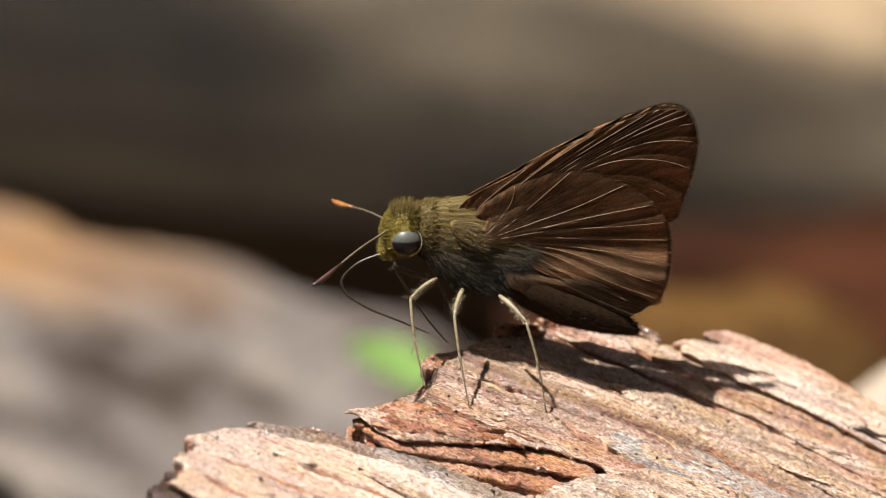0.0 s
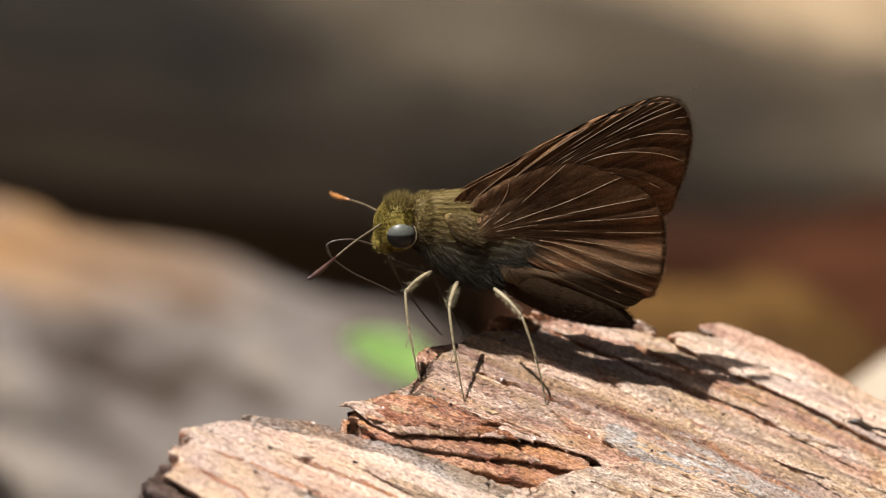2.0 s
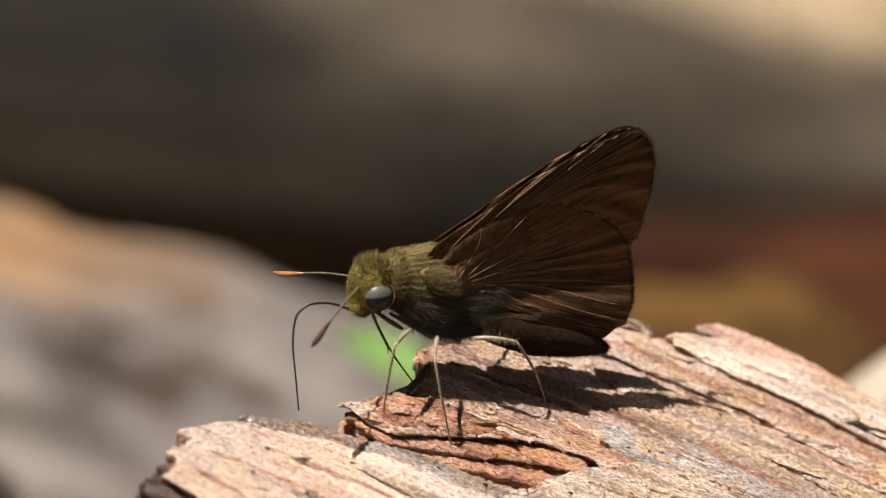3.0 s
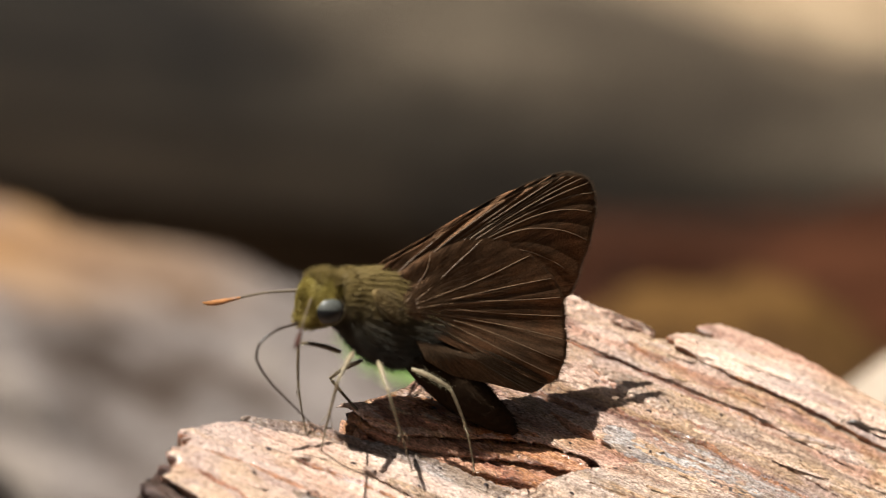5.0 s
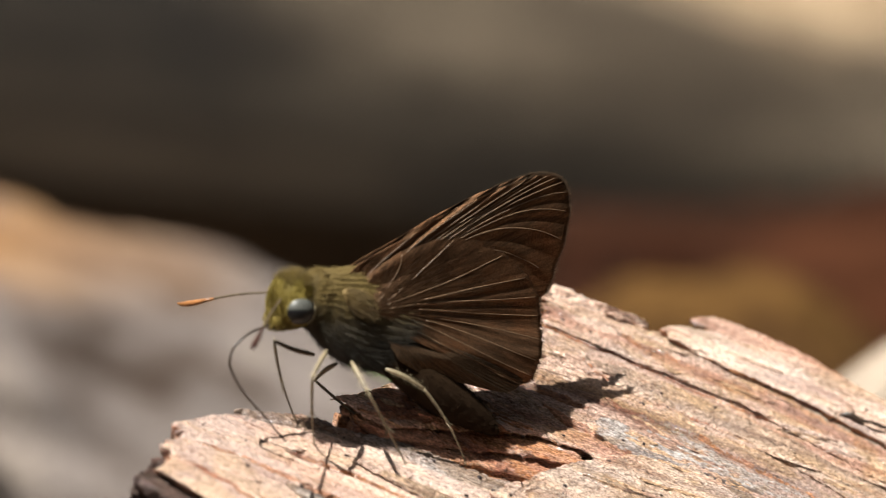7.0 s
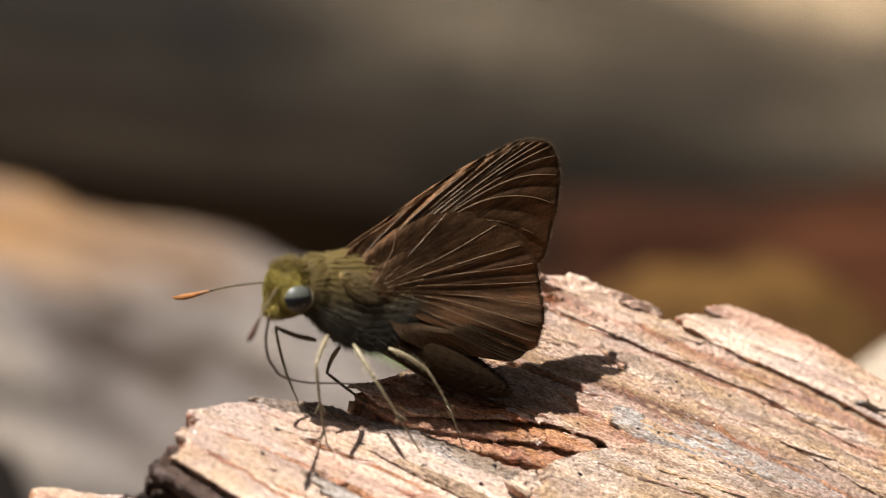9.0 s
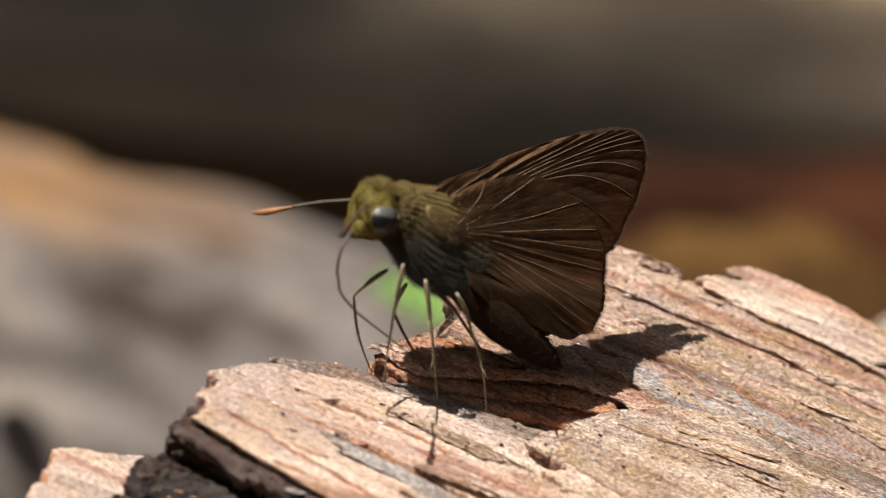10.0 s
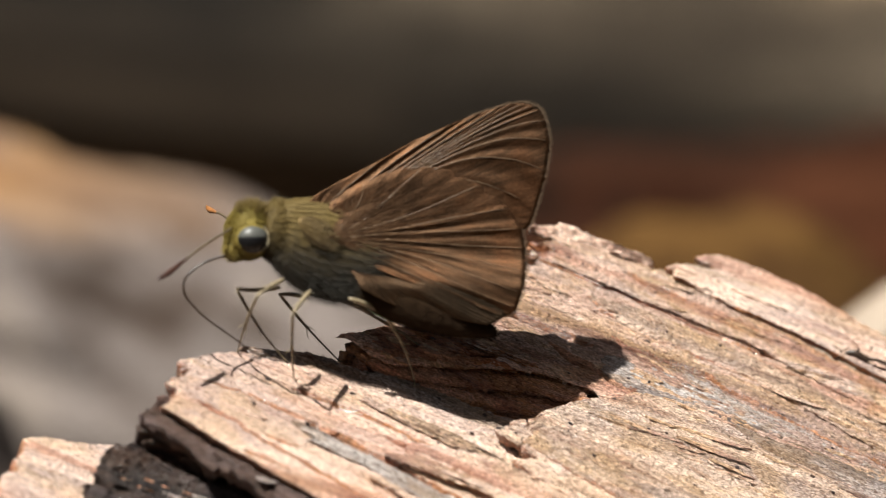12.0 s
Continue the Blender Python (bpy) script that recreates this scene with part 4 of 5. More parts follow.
ANTENNA_ROOT = {1: Vector((5.05, 0.62, 0.85)), -1: Vector((4.95, -0.62, 1.1))}


def antenna(side, club_mat, label):
    """A ringed antenna along x with a spindle-shaped club."""
    pts = spline([(0, 0, 0), (2.4, 0, 0.18), (4.9, 0, 0.1)], 46)
    bm = bmesh.new()
    tube(bm, [p * MM for p in pts], [0.055 * (1.0 + 0.28 * (i % 2)) * MM for i in range(len(pts))], 8)
    ob = part("antenna", bm, SHANK, butterfly, label)
    club = bmesh.new()
    tube(club, [Vector((x, 0, z)) * MM for x, z in ((3.7, 0.15), (4.3, 0.13), (4.8, 0.1), (5.3, 0.1), (5.75, 0.14), (6.0, 0.24))], [r * MM for r in (0.07, 0.11, 0.15, 0.16, 0.11, 0.03)], 12)
    part("club", club, club_mat, ob, "orange club" if club_mat is ORANGE else "dark club")
    ob.location = ANTENNA_ROOT[side] * MM
    return ob


FEELERS = {1: antenna(1, CLUB_DARK, "thin ringed antenna with a dark club"), -1: antenna(-1, ORANGE, "thin ringed antenna with an orange club")}

# the long tongue: an upper piece from the mouth and a lower piece from its bend
TONGUE_ROOT, TONGUE_BEND = Vector((5.35, 0, -0.55)), Vector((2.15, 0, -1.7))
bm = bmesh.new()
tube(bm, [p * MM for p in spline([(0, 0, 0), (1.2, 0, -0.55), (1.95, 0, -1.25), TONGUE_BEND], 24)], [0.075 * MM] * 24, 8)
tongue = part("proboscis", bm, HORN, butterfly, "long thin dark proboscis")
bm = bmesh.new()
tube(bm, [p * MM for p in spline([(0, 0, 0), (0.02, 0, -0.7), (-0.7, 0, -1.9), (-1.9, 0, -3.2), (-3.2, 0, -4.6)], 30)], [(0.075 - 0.035 * i / 29) * MM for i in range(30)], 8)
tongue_tip = part("proboscis_tip", bm, HORN, tongue)
tongue.location = TONGUE_ROOT * MM
tongue_tip.location = TONGUE_BEND * MM

# ---- wings: outlines as (behind the hinge, above it)
FORE = [(-1.5, 1.6), (-0.6, 2.65), (1.9, 4.0), (4.3, 5.35), (6.8, 6.5), (8.6, 7.15), (9.7, 7.45), (10.6, 7.4), (11.3, 6.85), (11.65, 5.4), (11.4, 3.5), (10.9, 1.8), (10.4, 0.8), (8.4, -0.5), (4.0, -0.6)]
HIND = [(-1.1, 0.9), (0.3, 2.4), (2.2, 3.5), (4.2, 4.1), (6.4, 3.9), (8.3, 2.9), (9.8, 1.5), (10.3, 0.2), (10.3, -1.3), (9.9, -2.9), (9.2, -3.7), (6.5, -2.8), (3.4, -1.7), (0.9, -0.6)]
FOLDED = [(1.0, -0.3), (3.4, -1.2), (6.5, -2.3), (9.0, -3.4), (8.9, -3.9), (8.0, -4.15), (5.8, -3.7), (3.4, -3.2), (1.5, -2.3)]


def wing_surface(u, r, crests, depth, seed, bulge, start=0.12):
    """How far the wing stands out at a place: pleats with their crests on the veins, fanning out from the hinge, and a soft bulge."""
    k = 0.42 * (1 - r) ** 1.6
    u = min(max((u - 0.5 * k) / (1 - k) + 0.006 * math.sin(r * 9 + u * 23 + seed), 0.0), 1.0)
    marks = [0.0, *crests, 1.0]
    for a, b in zip(marks, marks[1:]):
        if u <= b:
            x = (u - a) / (b - a)
            break
    saw = 0.5 + 0.5 * math.cos(math.tau * x)
    gap = min((b - a) / 0.09, 1.3)
    own = 0.5 + 0.5 * math.sin(a * 57 + seed + 1.5 * r)
    rise = min(max((r - start) / 0.4, 0), 1) * min(max((u - 0.1) / 0.28, 0), 1)
    own *= 1 + 0.3 * max(0, u - 0.55) / 0.4
    ripple = 0.05 * math.sin(u * 160 + r * 9 + seed) * r
    return depth * gap * own * (saw - 0.5) * rise + ripple * depth + bulge * math.sin(math.pi * r) * (1 - r * 0.4)


def wing(name, outline, side, crests, depth, seed, mat, label, veins, bulge=0.15, parent=None, out=0.0, span=(0.08, 0.95), start=0.12, flare=0.0, root=0.0, tuck=0.0, skew=0.0):
    nk, nr = 260, 42
    edge = spline([(b, 0, z) for b, z in outline], nk + 1)
    base = Vector((outline[0][0] * 0.3 + 0.1, 0, 0.3))
    if parent is not None:
        base = Vector((0.6, 0, -0.4))
    rnd = random.Random(seed)

    def stand(u, r, z):
        low = min(max((-z - 0.2) / 2.2, 0), 1)
        return wing_surface(u + skew * (1 - r), r, crests, depth, seed, bulge, start) + out + flare * low * low * (3 - 2 * low) * min(r / 0.5, 1) + root * max(0, 1 - r / 0.42) ** 1.5 - tuck * min(max((r - 0.72) / 0.28, 0), 1) ** 2 * min(max((0.55 - u) / 0.15, 0), 1)

    front, back, uvs = [], [], []
    for k, e in enumerate(edge):
        u = k / nk
        notch = 1 + 0.002 * math.sin(k * 1.7) * (1 if span[0] < u < span[1] else 0) + rnd.uniform(-0.004, 0.004)
        for j in range(nr + 1):
            r = j / nr
            p = base + (e - base) * r * (notch if j == nr else 1)
            y = stand(u, r, p.z)
            thin = 0.035 * (1 - 0.7 * r)
            front.append(Vector((-p.x, side * (y + thin), p.z)) * MM)
            back.append(Vector((-p.x, side * (y - thin), p.z)) * MM)
            uvs.append((u, r))
    n, at = len(front), lambda k, j: k * (nr + 1) + j
    quads = [(at(k, j), at(k + 1, j), at(k + 1, j + 1), at(k, j + 1)) for k in range(nk) for j in range(nr)]
    flip = [tuple(reversed([i + n for i in q])) for q in quads]
    rim = [(at(k, nr), at(k + 1, nr), at(k + 1, nr) + n, at(k, nr) + n) for k in range(nk)]
    rim += [(at(0, j + 1), at(0, j + 1) + n, at(0, j) + n, at(0, j)) for j in range(nr)] + [(at(nk, j), at(nk, j) + n, at(nk, j + 1) + n, at(nk, j + 1)) for j in range(nr)]
    faces = quads + flip + rim
    if side < 0:
        faces = [tuple(reversed(f)) for f in faces]
    me = mesh_of(name, front + back, faces, mat)
    layer = me.uv_layers.new(name="UVMap")
    idx = np.zeros(len(me.loops), dtype=np.int64)
    me.loops.foreach_get("vertex_index", idx)
    layer.data.foreach_set("uv", np.array(uvs + uvs, dtype=np.float32)[idx].ravel())
    ob = part_of(name, me, parent or butterfly, label)
    if veins:
        bm = bmesh.new()
        for u0, r0, r1 in veins:
            pts, rad = [], []
            for j in range(22):
                r = r0 + (r1 - r0) * j / 21
                u = min(max(u0 + (0.5 - u0) * 0.42 * (1 - r) ** 1.6 - skew * (1 - r) + 0.014 * math.sin(4.5 * r + 31 * u0) * (1 - r), 0.01), 0.99)
                k = min(int(u * nk), nk - 1)
                p = base + (edge[k].lerp(edge[k + 1], u * nk - k) - base) * r
                pts.append(Vector((-p.x, side * (stand(u, r, p.z) + 0.022), p.z)) * MM)
                rad.append((0.033 - 0.015 * j / 21) * MM)
            tube(bm, pts, rad, 6)
        part("venation", bm, VEIN if name == "hindwing" else VEIN_DARK, ob, "fine pale wing veins", kind="stuff")
    if parent is None:
        verts, tris = [], []
        for _ in range(1500 if name == "hindwing" else 500):
            u, r = rnd.uniform(0.12, 0.9), rnd.uniform(0.08, 0.8) * rnd.uniform(0.5, 1)
            k = int(u * nk)
            p, q = (base + (edge[k] - base) * f for f in (r, r + rnd.uniform(0.04, 0.11)))
            lift = rnd.uniform(0.03, 0.12)
            p, q = Vector((-p.x, side * (stand(u, r, p.z) + 0.03), p.z)), Vector((-q.x, side * (stand(u, min(r + 0.08, 1), q.z) + lift), q.z + rnd.gauss(0, 0.06)))
            w = Vector((0.011, 0, 0.011))
            i = len(verts)
            verts += [(p - w) * MM, (p + w) * MM, q * MM]
            tris.append((i, i + 1, i + 2))
        part_of("wing_hair", mesh_of("wing_hair", verts, tris, GOLD_HAIR), ob, "fine golden-brown hair on the wing", "stuff")
        verts, tris = [], []
        for k in range(nk):
            if not span[0] < k / nk < span[1]:
                continue
            for _ in range(5):
                e = edge[k].lerp(edge[k + 1], rnd.random())
                way = ((e - base).normalized() + Vector((rnd.gauss(0, 0.25), rnd.gauss(0, 0.2), rnd.gauss(0, 0.25)))).normalized()
                y = stand(k / nk, 1, e.z)
                p = Vector((-e.x, side * (y + way.y * 0.05), e.z))
                q = p + Vector((-way.x, side * way.y, way.z)) * rnd.uniform(0.12, 0.3)
                w = Vector((0.012, 0, 0.012))
                i = len(verts)
                verts += [(p - w) * MM, (p + w) * MM, q * MM]
                tris.append((i, i + 1, i + 2))
        part_of("fringe", mesh_of("fringe", verts, tris, FRINGE), ob, "thin fringe of hair along the wing edge", "stuff")
    return ob


FORE_VEINS = [(0.05, 0.1, 0.9), (0.17, 0.2, 0.97), (0.27, 0.35, 0.98), (0.33, 0.45, 0.98), (0.38, 0.45, 0.98), (0.43, 0.45, 0.98), (0.47, 0.45, 0.99), (0.51, 0.45, 0.99), (0.55, 0.45, 0.99), (0.59, 0.45, 0.99), (0.64, 0.45, 0.98), (0.70, 0.45, 0.98), (0.78, 0.3, 0.9)]
HIND_VEINS = [(0.14, 0.1, 0.93), (0.26, 0.15, 0.95), (0.37, 0.12, 0.98), (0.44, 0.35, 0.98), (0.50, 0.12, 0.98), (0.56, 0.3, 0.98), (0.62, 0.12, 0.98), (0.67, 0.35, 0.98), (0.72, 0.15, 0.98), (0.80, 0.2, 0.95)]
WINGS = []
for side, word in ((1, "left"), (-1, "right")):
    fore = wing("forewing", FORE, side, [v[0] for v in FORE_VEINS], 0.24, 3, WING, "dark brown forewing with fine veins", FORE_VEINS, 0.03, span=(0.3, 0.85), start=0.42, root=0.8, skew=0.3)
    hind = wing("hindwing", HIND, side, [v[0] for v in HIND_VEINS], 0.24, 8, WING, "pleated brown hindwing with raised veins", HIND_VEINS, 0.05, span=(0.5, 0.8), flare=0.9, root=0.8, tuck=0.17)
    wing("inner_fold", FOLDED, side, [0.25, 0.6], 0.3, 15, FOLD, "paler folded inner edge", [], 0.1, parent=hind, out=-0.1, flare=1.0, root=-1.0)
    WINGS.append((side, fore, hind))

# ---- legs: an upper piece from the hip and a lower piece from the knee
UPPER, LOWER = 2.3, 5.1


def leg(pale):
    bm = bmesh.new()
    pts = [Vector((UPPER * k / 8, 0, 0.10 * math.sin(math.pi * k / 8))) * MM for k in range(9)]
    tube(bm, pts, [r * MM for r in (0.09, 0.12, 0.13, 0.13, 0.12, 0.11, 0.10, 0.085, 0.075)], 10)
    upper = part("leg", bm, LEG if pale else SHANK, butterfly, "slender scaly leg")
    bm = bmesh.new()
    xs = [0.0, 0.25, 0.6, 1.2, 1.9, 2.3, 2.42, 2.55, 3.3, 3.38, 3.5, 4.0, 4.06, 4.15, 4.55, 4.6, 4.7, 5.0]
    rs = [0.10, 0.13, 0.14, 0.13, 0.12, 0.12, 0.14, 0.095, 0.085, 0.10, 0.08, 0.075, 0.09, 0.07, 0.065, 0.08, 0.07, 0.05]
    tube(bm, [Vector((x, 0, 0.22 * math.sin(math.pi * x / 5.1) * (1 if x < 2.4 else 0.97))) * MM for x in xs], [r * 0.62 * MM for r in rs], 10)
    for z in (0.09, -0.09):
        tube(bm, [Vector((4.95, 0, 0)) * MM, Vector((5.08, z, -0.02)) * MM, Vector((5.14, z * 1.5, -0.1)) * MM], [0.03 * MM, 0.024 * MM, 0.008 * MM], 6)
    for z in (0.1, -0.1):
        tube(bm, [Vector((2.3, 0, 0.15)) * MM, Vector((2.75, z * 2.5, 0.32)) * MM, Vector((3.0, z * 3.2, 0.36)) * MM], [0.035 * MM, 0.022 * MM, 0.006 * MM], 6)
    lower = part("shin_and_foot", bm, LEG if pale else SHANK, upper)
    rnd = random.Random(len(LEGS) + 40)
    verts, tris = [], []
    for _ in range(240):
        x = rnd.uniform(0.2, UPPER)
        p = Vector((x, 0, 0.1 * math.sin(math.pi * x / UPPER) + 0.1))
        d = Vector((rnd.uniform(0.1, 0.6), rnd.gauss(0, 0.5), rnd.uniform(-1, 0.4))).normalized() * rnd.uniform(0.2, 0.55)
        i = len(verts)
        verts += [(p + Vector((0.006, 0, -0.1))) * MM, (p + Vector((-0.006, 0, -0.1))) * MM, (p + d) * MM]
        tris.append((i, i + 1, i + 2))
    part_of("leg_hair", mesh_of("leg_hair", verts, tris, HAIR_PALE), upper, "", "stuff")
    return upper, lower


# hips in the butterfly's space, and the way in which each knee points
HIPS = {"front_left": ((2.5, 0.8, -1.9), (0.7, 0.7, -0.4)), "middle_left": ((1.1, 0.9, -2.5), (0.4, 0.9, 0.0)), "hind_left": ((-0.9, 0.9, -2.9), (-0.3, 0.7, 0.9)),
        "front_right": ((2.5, -0.7, -2.2), (0.9, -0.35, -0.25)), "middle_right": ((1.1, -0.9, -2.7), (0.8, -0.6, 0.5)), "hind_right": ((-0.9, -0.9, -2.9), (-0.3, -0.7, 0.9))}
LEGS = {}
for spot in HIPS:
    # legs of the far side get a darker colour that stands for shade
    LEGS[spot] = leg("left" in spot)


# ---------------------------------------------------------------- what moves
# seconds; hinge point in mm
PLACES = [
    (0, 2.12, 0.1, 90.47),
    (2.25, 2.12, 0.1, 90.47),
    (2.5, 0.93, -1.52, 90.02),
    (2.8, -0.45, -2.82, 89.1),
    (3.0, 0.7, -3.88, 88.42),
    (3.2, 0.75, -3.89, 88.35),
    (4.8, -2.21, -7.82, 87.85),
    (5.5, -3.51, -8.17, 87.63),
    (6.5, -3.36, -8.23, 87.35),
    (8.5, -4.99, -8.16, 87.70),
    (9, -4.52, -8.14, 87.76),
    (9.5, -3.37, -7.95, 88.18),
    (10, -1.35, -8.41, 88.93),
    (10.5, -0.17, -8.46, 88.66),
    (11, -0.15, -8.5, 88.47),
    (11.55, -0.15, -8.5, 88.47),
    (11.7, -2.46, -8.95, 88.31),
    (12, -5.79, -9.04, 87.96),
]
# seconds; yaw, pitch (head down) and roll in degrees
TURNS = [
    (0, 5.5, 0.5, 1.5),
    (2.25, 5.5, 0.5, 1.5),
    (2.5, 16.4, 6.3, 0.7),
    (2.8, 18.6, 9.5, 0.2),
    (3.0, 17.6, 5.1, 0.0),
    (3.2, 19.0, 5.2, 0.2),
    (4.8, 27.9, -6.4, 3.7),
    (5.5, 28.2, -4.6, 6.9),
    (6.5, 26.6, -6.6, 8.8),
    (8.5, 25.8, 0.1, 10.5),
    (9, 26.6, -0.8, 10.6),
    (9.5, 26.0, -5.2, 10.7),
    (10, 30.0, -16.0, 12.0),
    (10.5, 27.2, -17.8, 5.6),
    (11, 28.2, -17.4, 8.4),
    (11.55, 28.2, -17.4, 8.4),
    (11.7, 13.6, -6.4, 5.6),
    (12, 9.0, -2.3, 18.0),
]
# seconds; opening of the near and the far wings and droop of the abdomen in degrees
FLEXES = [
    (0, 13.0, -10.0, 3.1),
    (2.25, 13.0, -10.0, 3.1),
    (2.5, 13.5, -10.5, 1.5),
    (2.8, 11.0, -8.0, 0.9),
    (3.0, 14.5, -11.5, 0.7),
    (3.2, 14.0, -11.0, -3.1),
    (4.8, 4.2, -1.2, 13.1),
    (5.5, 7.8, -4.8, 13.9),
    (6.5, 9.1, -6.1, 12.4),
    (8.5, 7.5, -4.5, 12.1),
    (9, 8.5, -5.5, 9.1),
    (9.5, 10.9, -7.9, 7.8),
    (10, 7.9, -4.9, 6.3),
    (10.5, 0.9, 2.1, 7.1),
    (11, 6.5, -3.5, 6.4),
    (11.55, 6.5, -3.5, 6.4),
    (11.7, 10.2, -7.2, -1.7),
    (12, 6.9, -3.9, -1.6),
]
# where each foot stands, from a time on, in mm
LEFT_FEET = {
    "front_left": [(0, -0.9, -3.7, 82.6), (2.3, -0.9, -3.7, 82.6), (2.55, -3.0, -6.4, 80.7), (3.3, -3.0, -6.4, 80.7), (4.7, -6.3, -9.6, 80.4), (6.7, -6.3, -9.6, 80.4), (8.2, -6.4, -10.6, 79.9), (9.6, -6.4, -10.6, 79.9), (9.9, -4.5, -8.4, 80.4), (11.6, -4.5, -8.4, 80.4), (11.85, -10.8, -9.6, 82.0)],
    "middle_left": [(0, 1.5, -3.9, 81.7), (2.3, 1.5, -3.9, 81.7), (2.5, 0.9, -6.4, 79.8), (3.3, 0.9, -6.4, 79.8), (4.6, -1.3, -9.9, 79.3), (9.6, -1.3, -9.9, 79.3), (9.8, -1.5, -8.4, 79.3), (11.6, -1.5, -8.4, 79.3), (11.8, -7.7, -10.1, 80.6)],
    "hind_left": [(0, 5.8, -2.3, 81.1), (3.4, 6.3, -1.9, 81.0), (4.7, 2.1, -7.6, 78.7), (6.7, 2.1, -7.6, 78.7), (8.2, 1.0, -7.6, 79.0), (9.7, 1.0, -7.6, 79.0), (9.95, 1.2, -7.6, 78.8), (11.65, 1.2, -7.6, 78.8), (11.8, -1.1, -7.6, 79.7)],
}
RIGHT_FEET = {
    "front_right": [(0, 0.2, 0.8, 84.4), (2.3, 0.2, 0.8, 84.4), (2.6, -1.2, -3.5, 82.7), (3.3, -1.2, -3.5, 82.7), (4.6, -7.1, -8.8, 81.1), (6.7, -7.1, -8.8, 81.1), (8.2, -7.7, -8.9, 81.2), (9.6, -7.7, -8.9, 81.2), (9.9, -5.2, -7.4, 81.1), (11.6, -5.2, -7.4, 81.1), (11.85, -7.9, -9.0, 81.1)],
    "middle_right": [(0, 1.5, 1.4, 84.3), (2.4, 1.5, 1.4, 84.3), (2.6, 0.5, 0.1, 84.0), (3.3, 0.5, 0.1, 84.0), (4.7, -2.1, -7.3, 80.1), (9.7, -2.1, -7.3, 80.1), (9.9, -1.3, -7.4, 79.9), (11.6, -1.3, -7.4, 79.9), (11.8, -5.2, -6.8, 80.7)],
    "hind_right": [(0, 6.1, 4.6, 84.4), (3.4, 6.4, 4.5, 84.2), (4.7, 2.4, -5.2, 79.5), (9.7, 2.4, -5.2, 79.5), (9.9, 2.1, -5.5, 79.5), (11.65, 2.1, -5.5, 79.5), (11.8, 0.6, -5.3, 80.1)],
}
FEET = {**LEFT_FEET, **RIGHT_FEET}
# seconds; turn of the tongue and of its tip in degrees
TONGUE = [
    (0, -4.3, 27.5),
    (1.0, 1.7, 22.5),
    (1.3, -43.3, 64.5),
    (2.0, -41.3, 61.5),
    (2.3, -41.3, 17.5),
    (2.5, -16.3, 6.5),
    (2.8, -53.3, 6.5),
    (3.2, -44.3, 8.5),
    (4.8, -8.3, 15.5),
    (5.5, -11.3, 9.5),
    (6.5, -6.3, 2.5),
    (8.5, 9.7, 16.5),
    (9, 50.7, -10.5),
    (9.5, 46.7, 2.5),
    (10, 42.7, -20.5),
    (10.5, 51.7, -10.5),
    (11.5, 54.7, -11.5),
    (11.8, -9.3, 1.5),
    (12, -5.3, 16.5),
]
# the way in which each antenna points, in the butterfly's space
NEAR_ANTENNA = [
    (0, 0.72, 0.56, -0.41),
    (2.2, 0.72, 0.55, -0.42),
    (2.5, 0.708, 0.635, -0.309),
    (2.8, 0.728, 0.611, -0.311),
    (3.2, 0.592, 0.734, -0.332),
    (4.8, 0.516, 0.774, -0.367),
    (5.5, 0.559, 0.727, -0.399),
    (6.5, 0.581, 0.685, -0.439),
    (8.5, 0.631, 0.684, -0.366),
    (9, 0.61, 0.667, -0.429),
    (9.5, 0.612, 0.668, -0.424),
    (10, 0.612, 0.668, -0.424),
    (10.5, 0.612, 0.668, -0.424),
    (11, 0.612, 0.668, -0.424),
    (11.5, 0.612, 0.668, -0.424),
    (11.7, 0.709, 0.6, -0.371),
    (12, 0.707, 0.471, -0.529),
]
FAR_ANTENNA = [
    (0, 0.45, -0.89, 0.02),
    (2.2, 0.42, -0.905, 0.02),
    (2.5, 0.532, -0.846, -0.033),
    (2.8, 0.475, -0.875, -0.097),
    (3.2, 0.567, -0.819, -0.088),
    (4.8, 0.586, -0.771, -0.251),
    (5.5, 0.543, -0.815, -0.203),
    (6.5, 0.556, -0.81, -0.187),
    (8.5, 0.475, -0.875, -0.091),
    (9, 0.594, -0.793, -0.135),
    (9.5, 0.584, -0.795, -0.164),
    (10, 0.567, -0.791, -0.228),
    (10.5, 0.625, -0.658, -0.419),
    (11, 0.533, -0.796, -0.286),
    (11.5, 0.381, -0.859, -0.343),
    (11.7, 0.337, -0.942, -0.005),
    (12, 0.13, -0.96, 0.22),
]


def between(rows, t):
    """The numbers of a table at a time, gliding from row to row."""
    for r0, r1 in zip(rows, rows[1:]):
        if t <= r1[0]:
            f = min(max((t - r0[0]) / (r1[0] - r0[0]), 0), 1)
            f = f * f * (3 - 2 * f)
            return [a + (b - a) * f for a, b in zip(r0[1:], r1[1:])]
    return list(rows[-1][1:])


def bone(start, end, hint):
    """A pose at start whose x points to end and whose z leans to hint."""
    x = (end - start).normalized()
    y = hint.cross(x).normalized()
    z = x.cross(y)
    m = Matrix((x, y, z)).transposed().to_4x4()
    m.translation = start
    return m


def bend(hip, foot, hint):
    """Poses of a leg's two pieces, hip to knee to foot, in mm."""
    way = foot - hip
    d = min(max(way.length, LOWER - UPPER + 0.15), LOWER + UPPER - 0.02)
    way.normalize()
    along = (d * d + UPPER * UPPER - LOWER * LOWER) / (2 * d)
    out = math.sqrt(max(UPPER * UPPER - along * along, 0.0))
    side = (hint - way * hint.dot(way)).normalized()
    knee = hip + way * along + side * out
    return bone(hip, knee, side), bone(knee, hip + way * d, side)


def in_metres(m):
    m = m.copy()
    m.translation = m.translation * MM
    return m


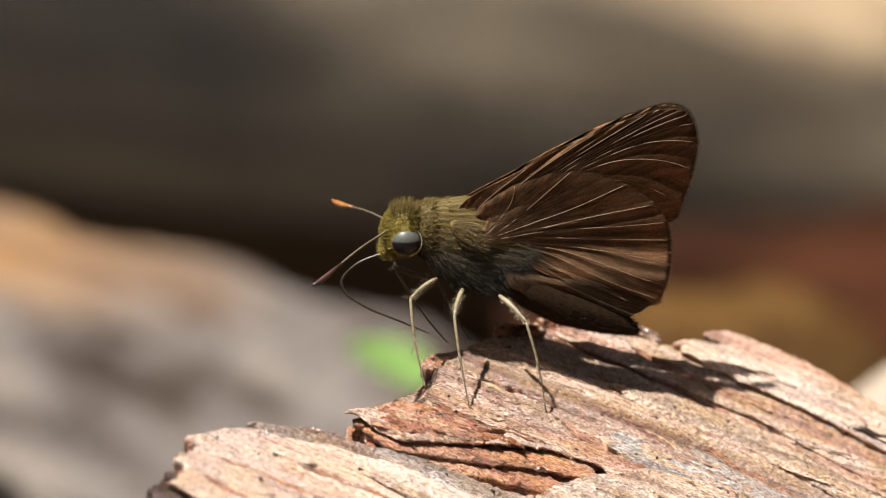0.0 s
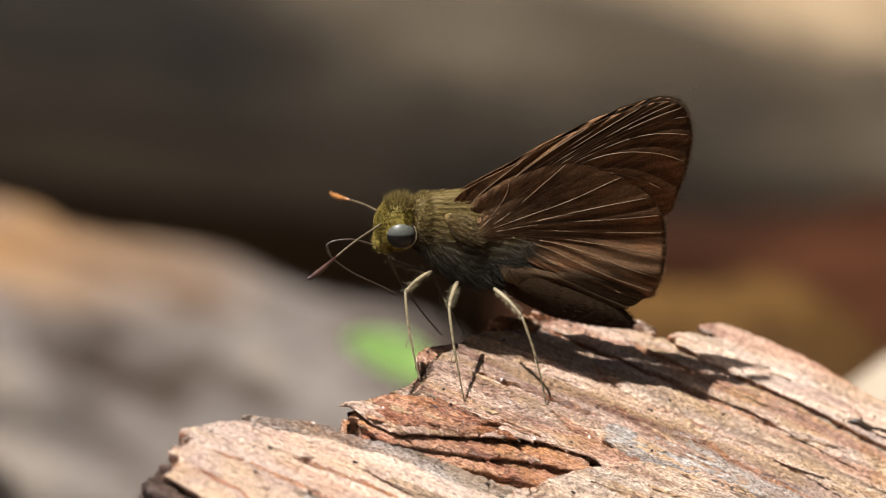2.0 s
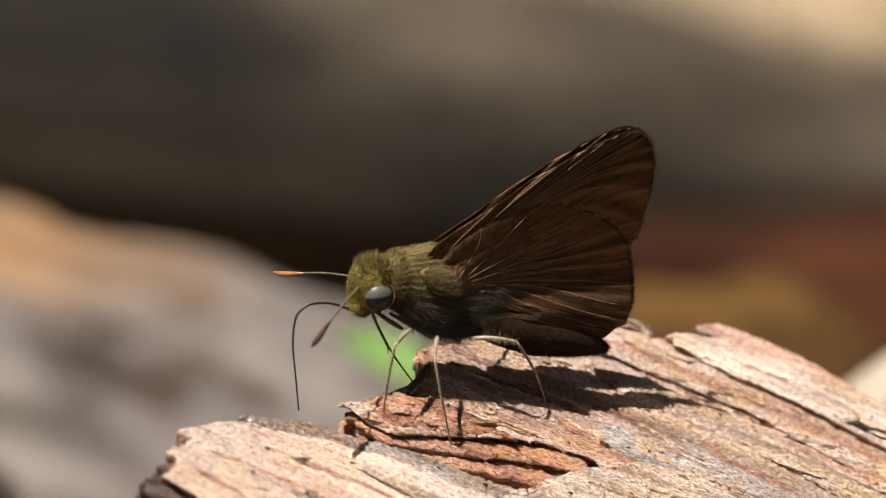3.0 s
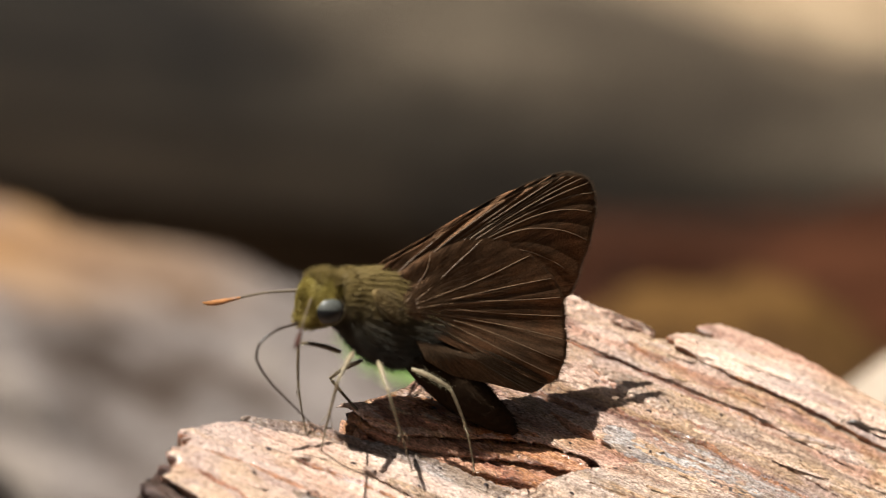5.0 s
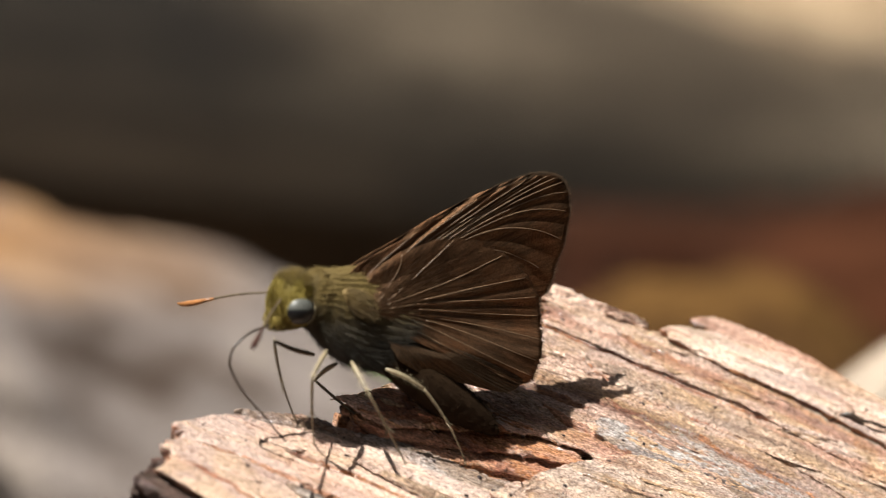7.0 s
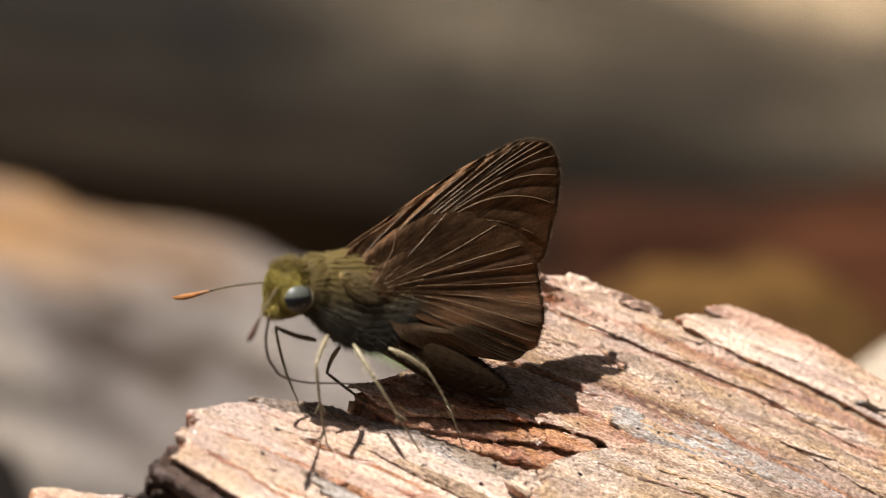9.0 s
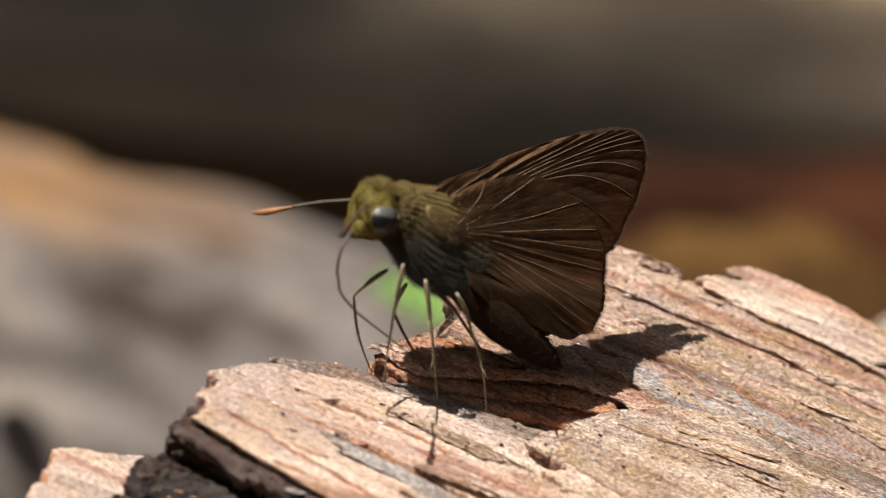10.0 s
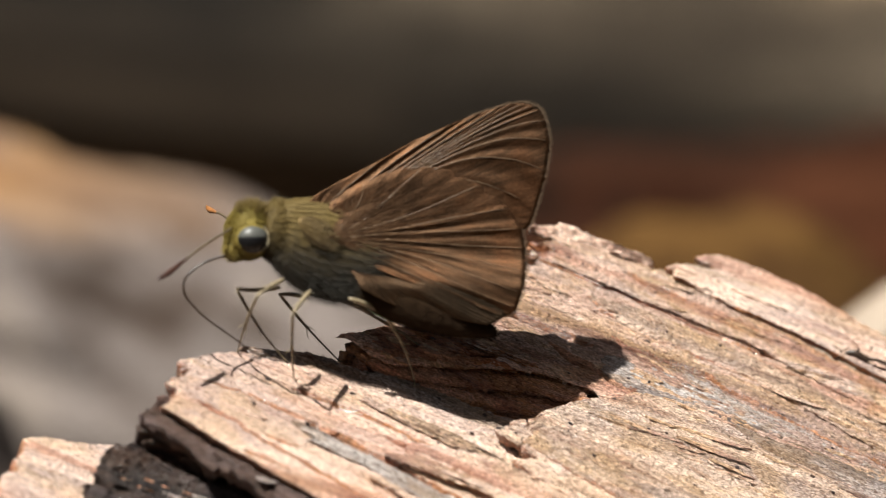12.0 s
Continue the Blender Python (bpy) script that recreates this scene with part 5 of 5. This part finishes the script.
def motions():
    times = [k / 10 for k in range(121)]
    body_rows, droop_rows, wing_rows, leg_rows, lower_rows = [], [], {}, {}, {}
    for t in times:
        x, y, z, yaw, pitch, roll, near, far, droop = between(PLACES, t) + between(TURNS, t) + between(FLEXES, t)
        m = pose(x, y, z, 0, 0, 180 + yaw) @ pose(0, 0, 0, 0, pitch, 0) @ pose(0, 0, 0, roll, 0, 0)
        body_rows.append((t, in_metres(m)))
        for side, fore, hind in WINGS:
            opened = near if side > 0 else far
            wing_rows.setdefault(fore.name, (fore, []))[1].append((t, pose(0, side * 0.25 * MM, 0, -side * opened, 0, 0)))
            wing_rows.setdefault(hind.name, (hind, []))[1].append((t, pose(0, side * 0.42 * MM, 0, -side * (opened + 0.3), 0, 0)))
        droop_rows.append((t, pose(*(WAIST * MM), 0, -droop, 0)))
        inverse = (m @ Matrix.Scale(SIZE, 4)).inverted()
        for spot, (hip, hint) in HIPS.items():
            upper, lower = bend(Vector(hip), inverse @ Vector(between(FEET[spot], t)), Vector(hint))
            leg_rows.setdefault(spot, []).append((t, in_metres(upper)))
            lower_rows.setdefault(spot, []).append((t, in_metres(upper.inverted() @ lower)))
    walk(butterfly, body_rows)
    walk(abdomen, droop_rows)
    for ob, rows in wing_rows.values():
        walk(ob, rows)
    for spot, (upper, lower) in LEGS.items():
        walk(upper, leg_rows[spot])
        walk(lower, lower_rows[spot])
    for side, table in ((1, NEAR_ANTENNA), (-1, FAR_ANTENNA)):
        root = ANTENNA_ROOT[side]
        walk(FEELERS[side], [(t, in_metres(bone(root, root + Vector(way), Vector((0, 0, 1))))) for t, *way in table])
    walk(tongue, [(t, pose(*(TONGUE_ROOT * MM), 0, a, 0)) for t, a, b in TONGUE])
    walk(tongue_tip, [(t, pose(*(TONGUE_BEND * MM), 0, b, 0)) for t, a, b in TONGUE])


def dark_sliver(trees):
    """A curled black sliver lying on the pale wood."""
    pts = [Vector((x, y, (wood_top(trees, x, y) or 0.9) + 0.06)) * MM for x, y in ((25.4, 7.5), (26.2, 7.75), (27.2, 7.7), (28.2, 7.85), (29.4, 7.8))]
    bm = tube(bmesh.new(), spline(pts, 20), [0.22 * MM * math.sin(math.pi * (k + 0.5) / 20) ** 0.7 for k in range(20)], 8)
    part("black_sliver", bm, HORN, log_piece, "curled black sliver")


# small pieces on the wood
LAYERS = layer_trees()
scatter_shards(LAYERS)
scatter_grit(LAYERS)
dark_sliver(LAYERS)

motions()
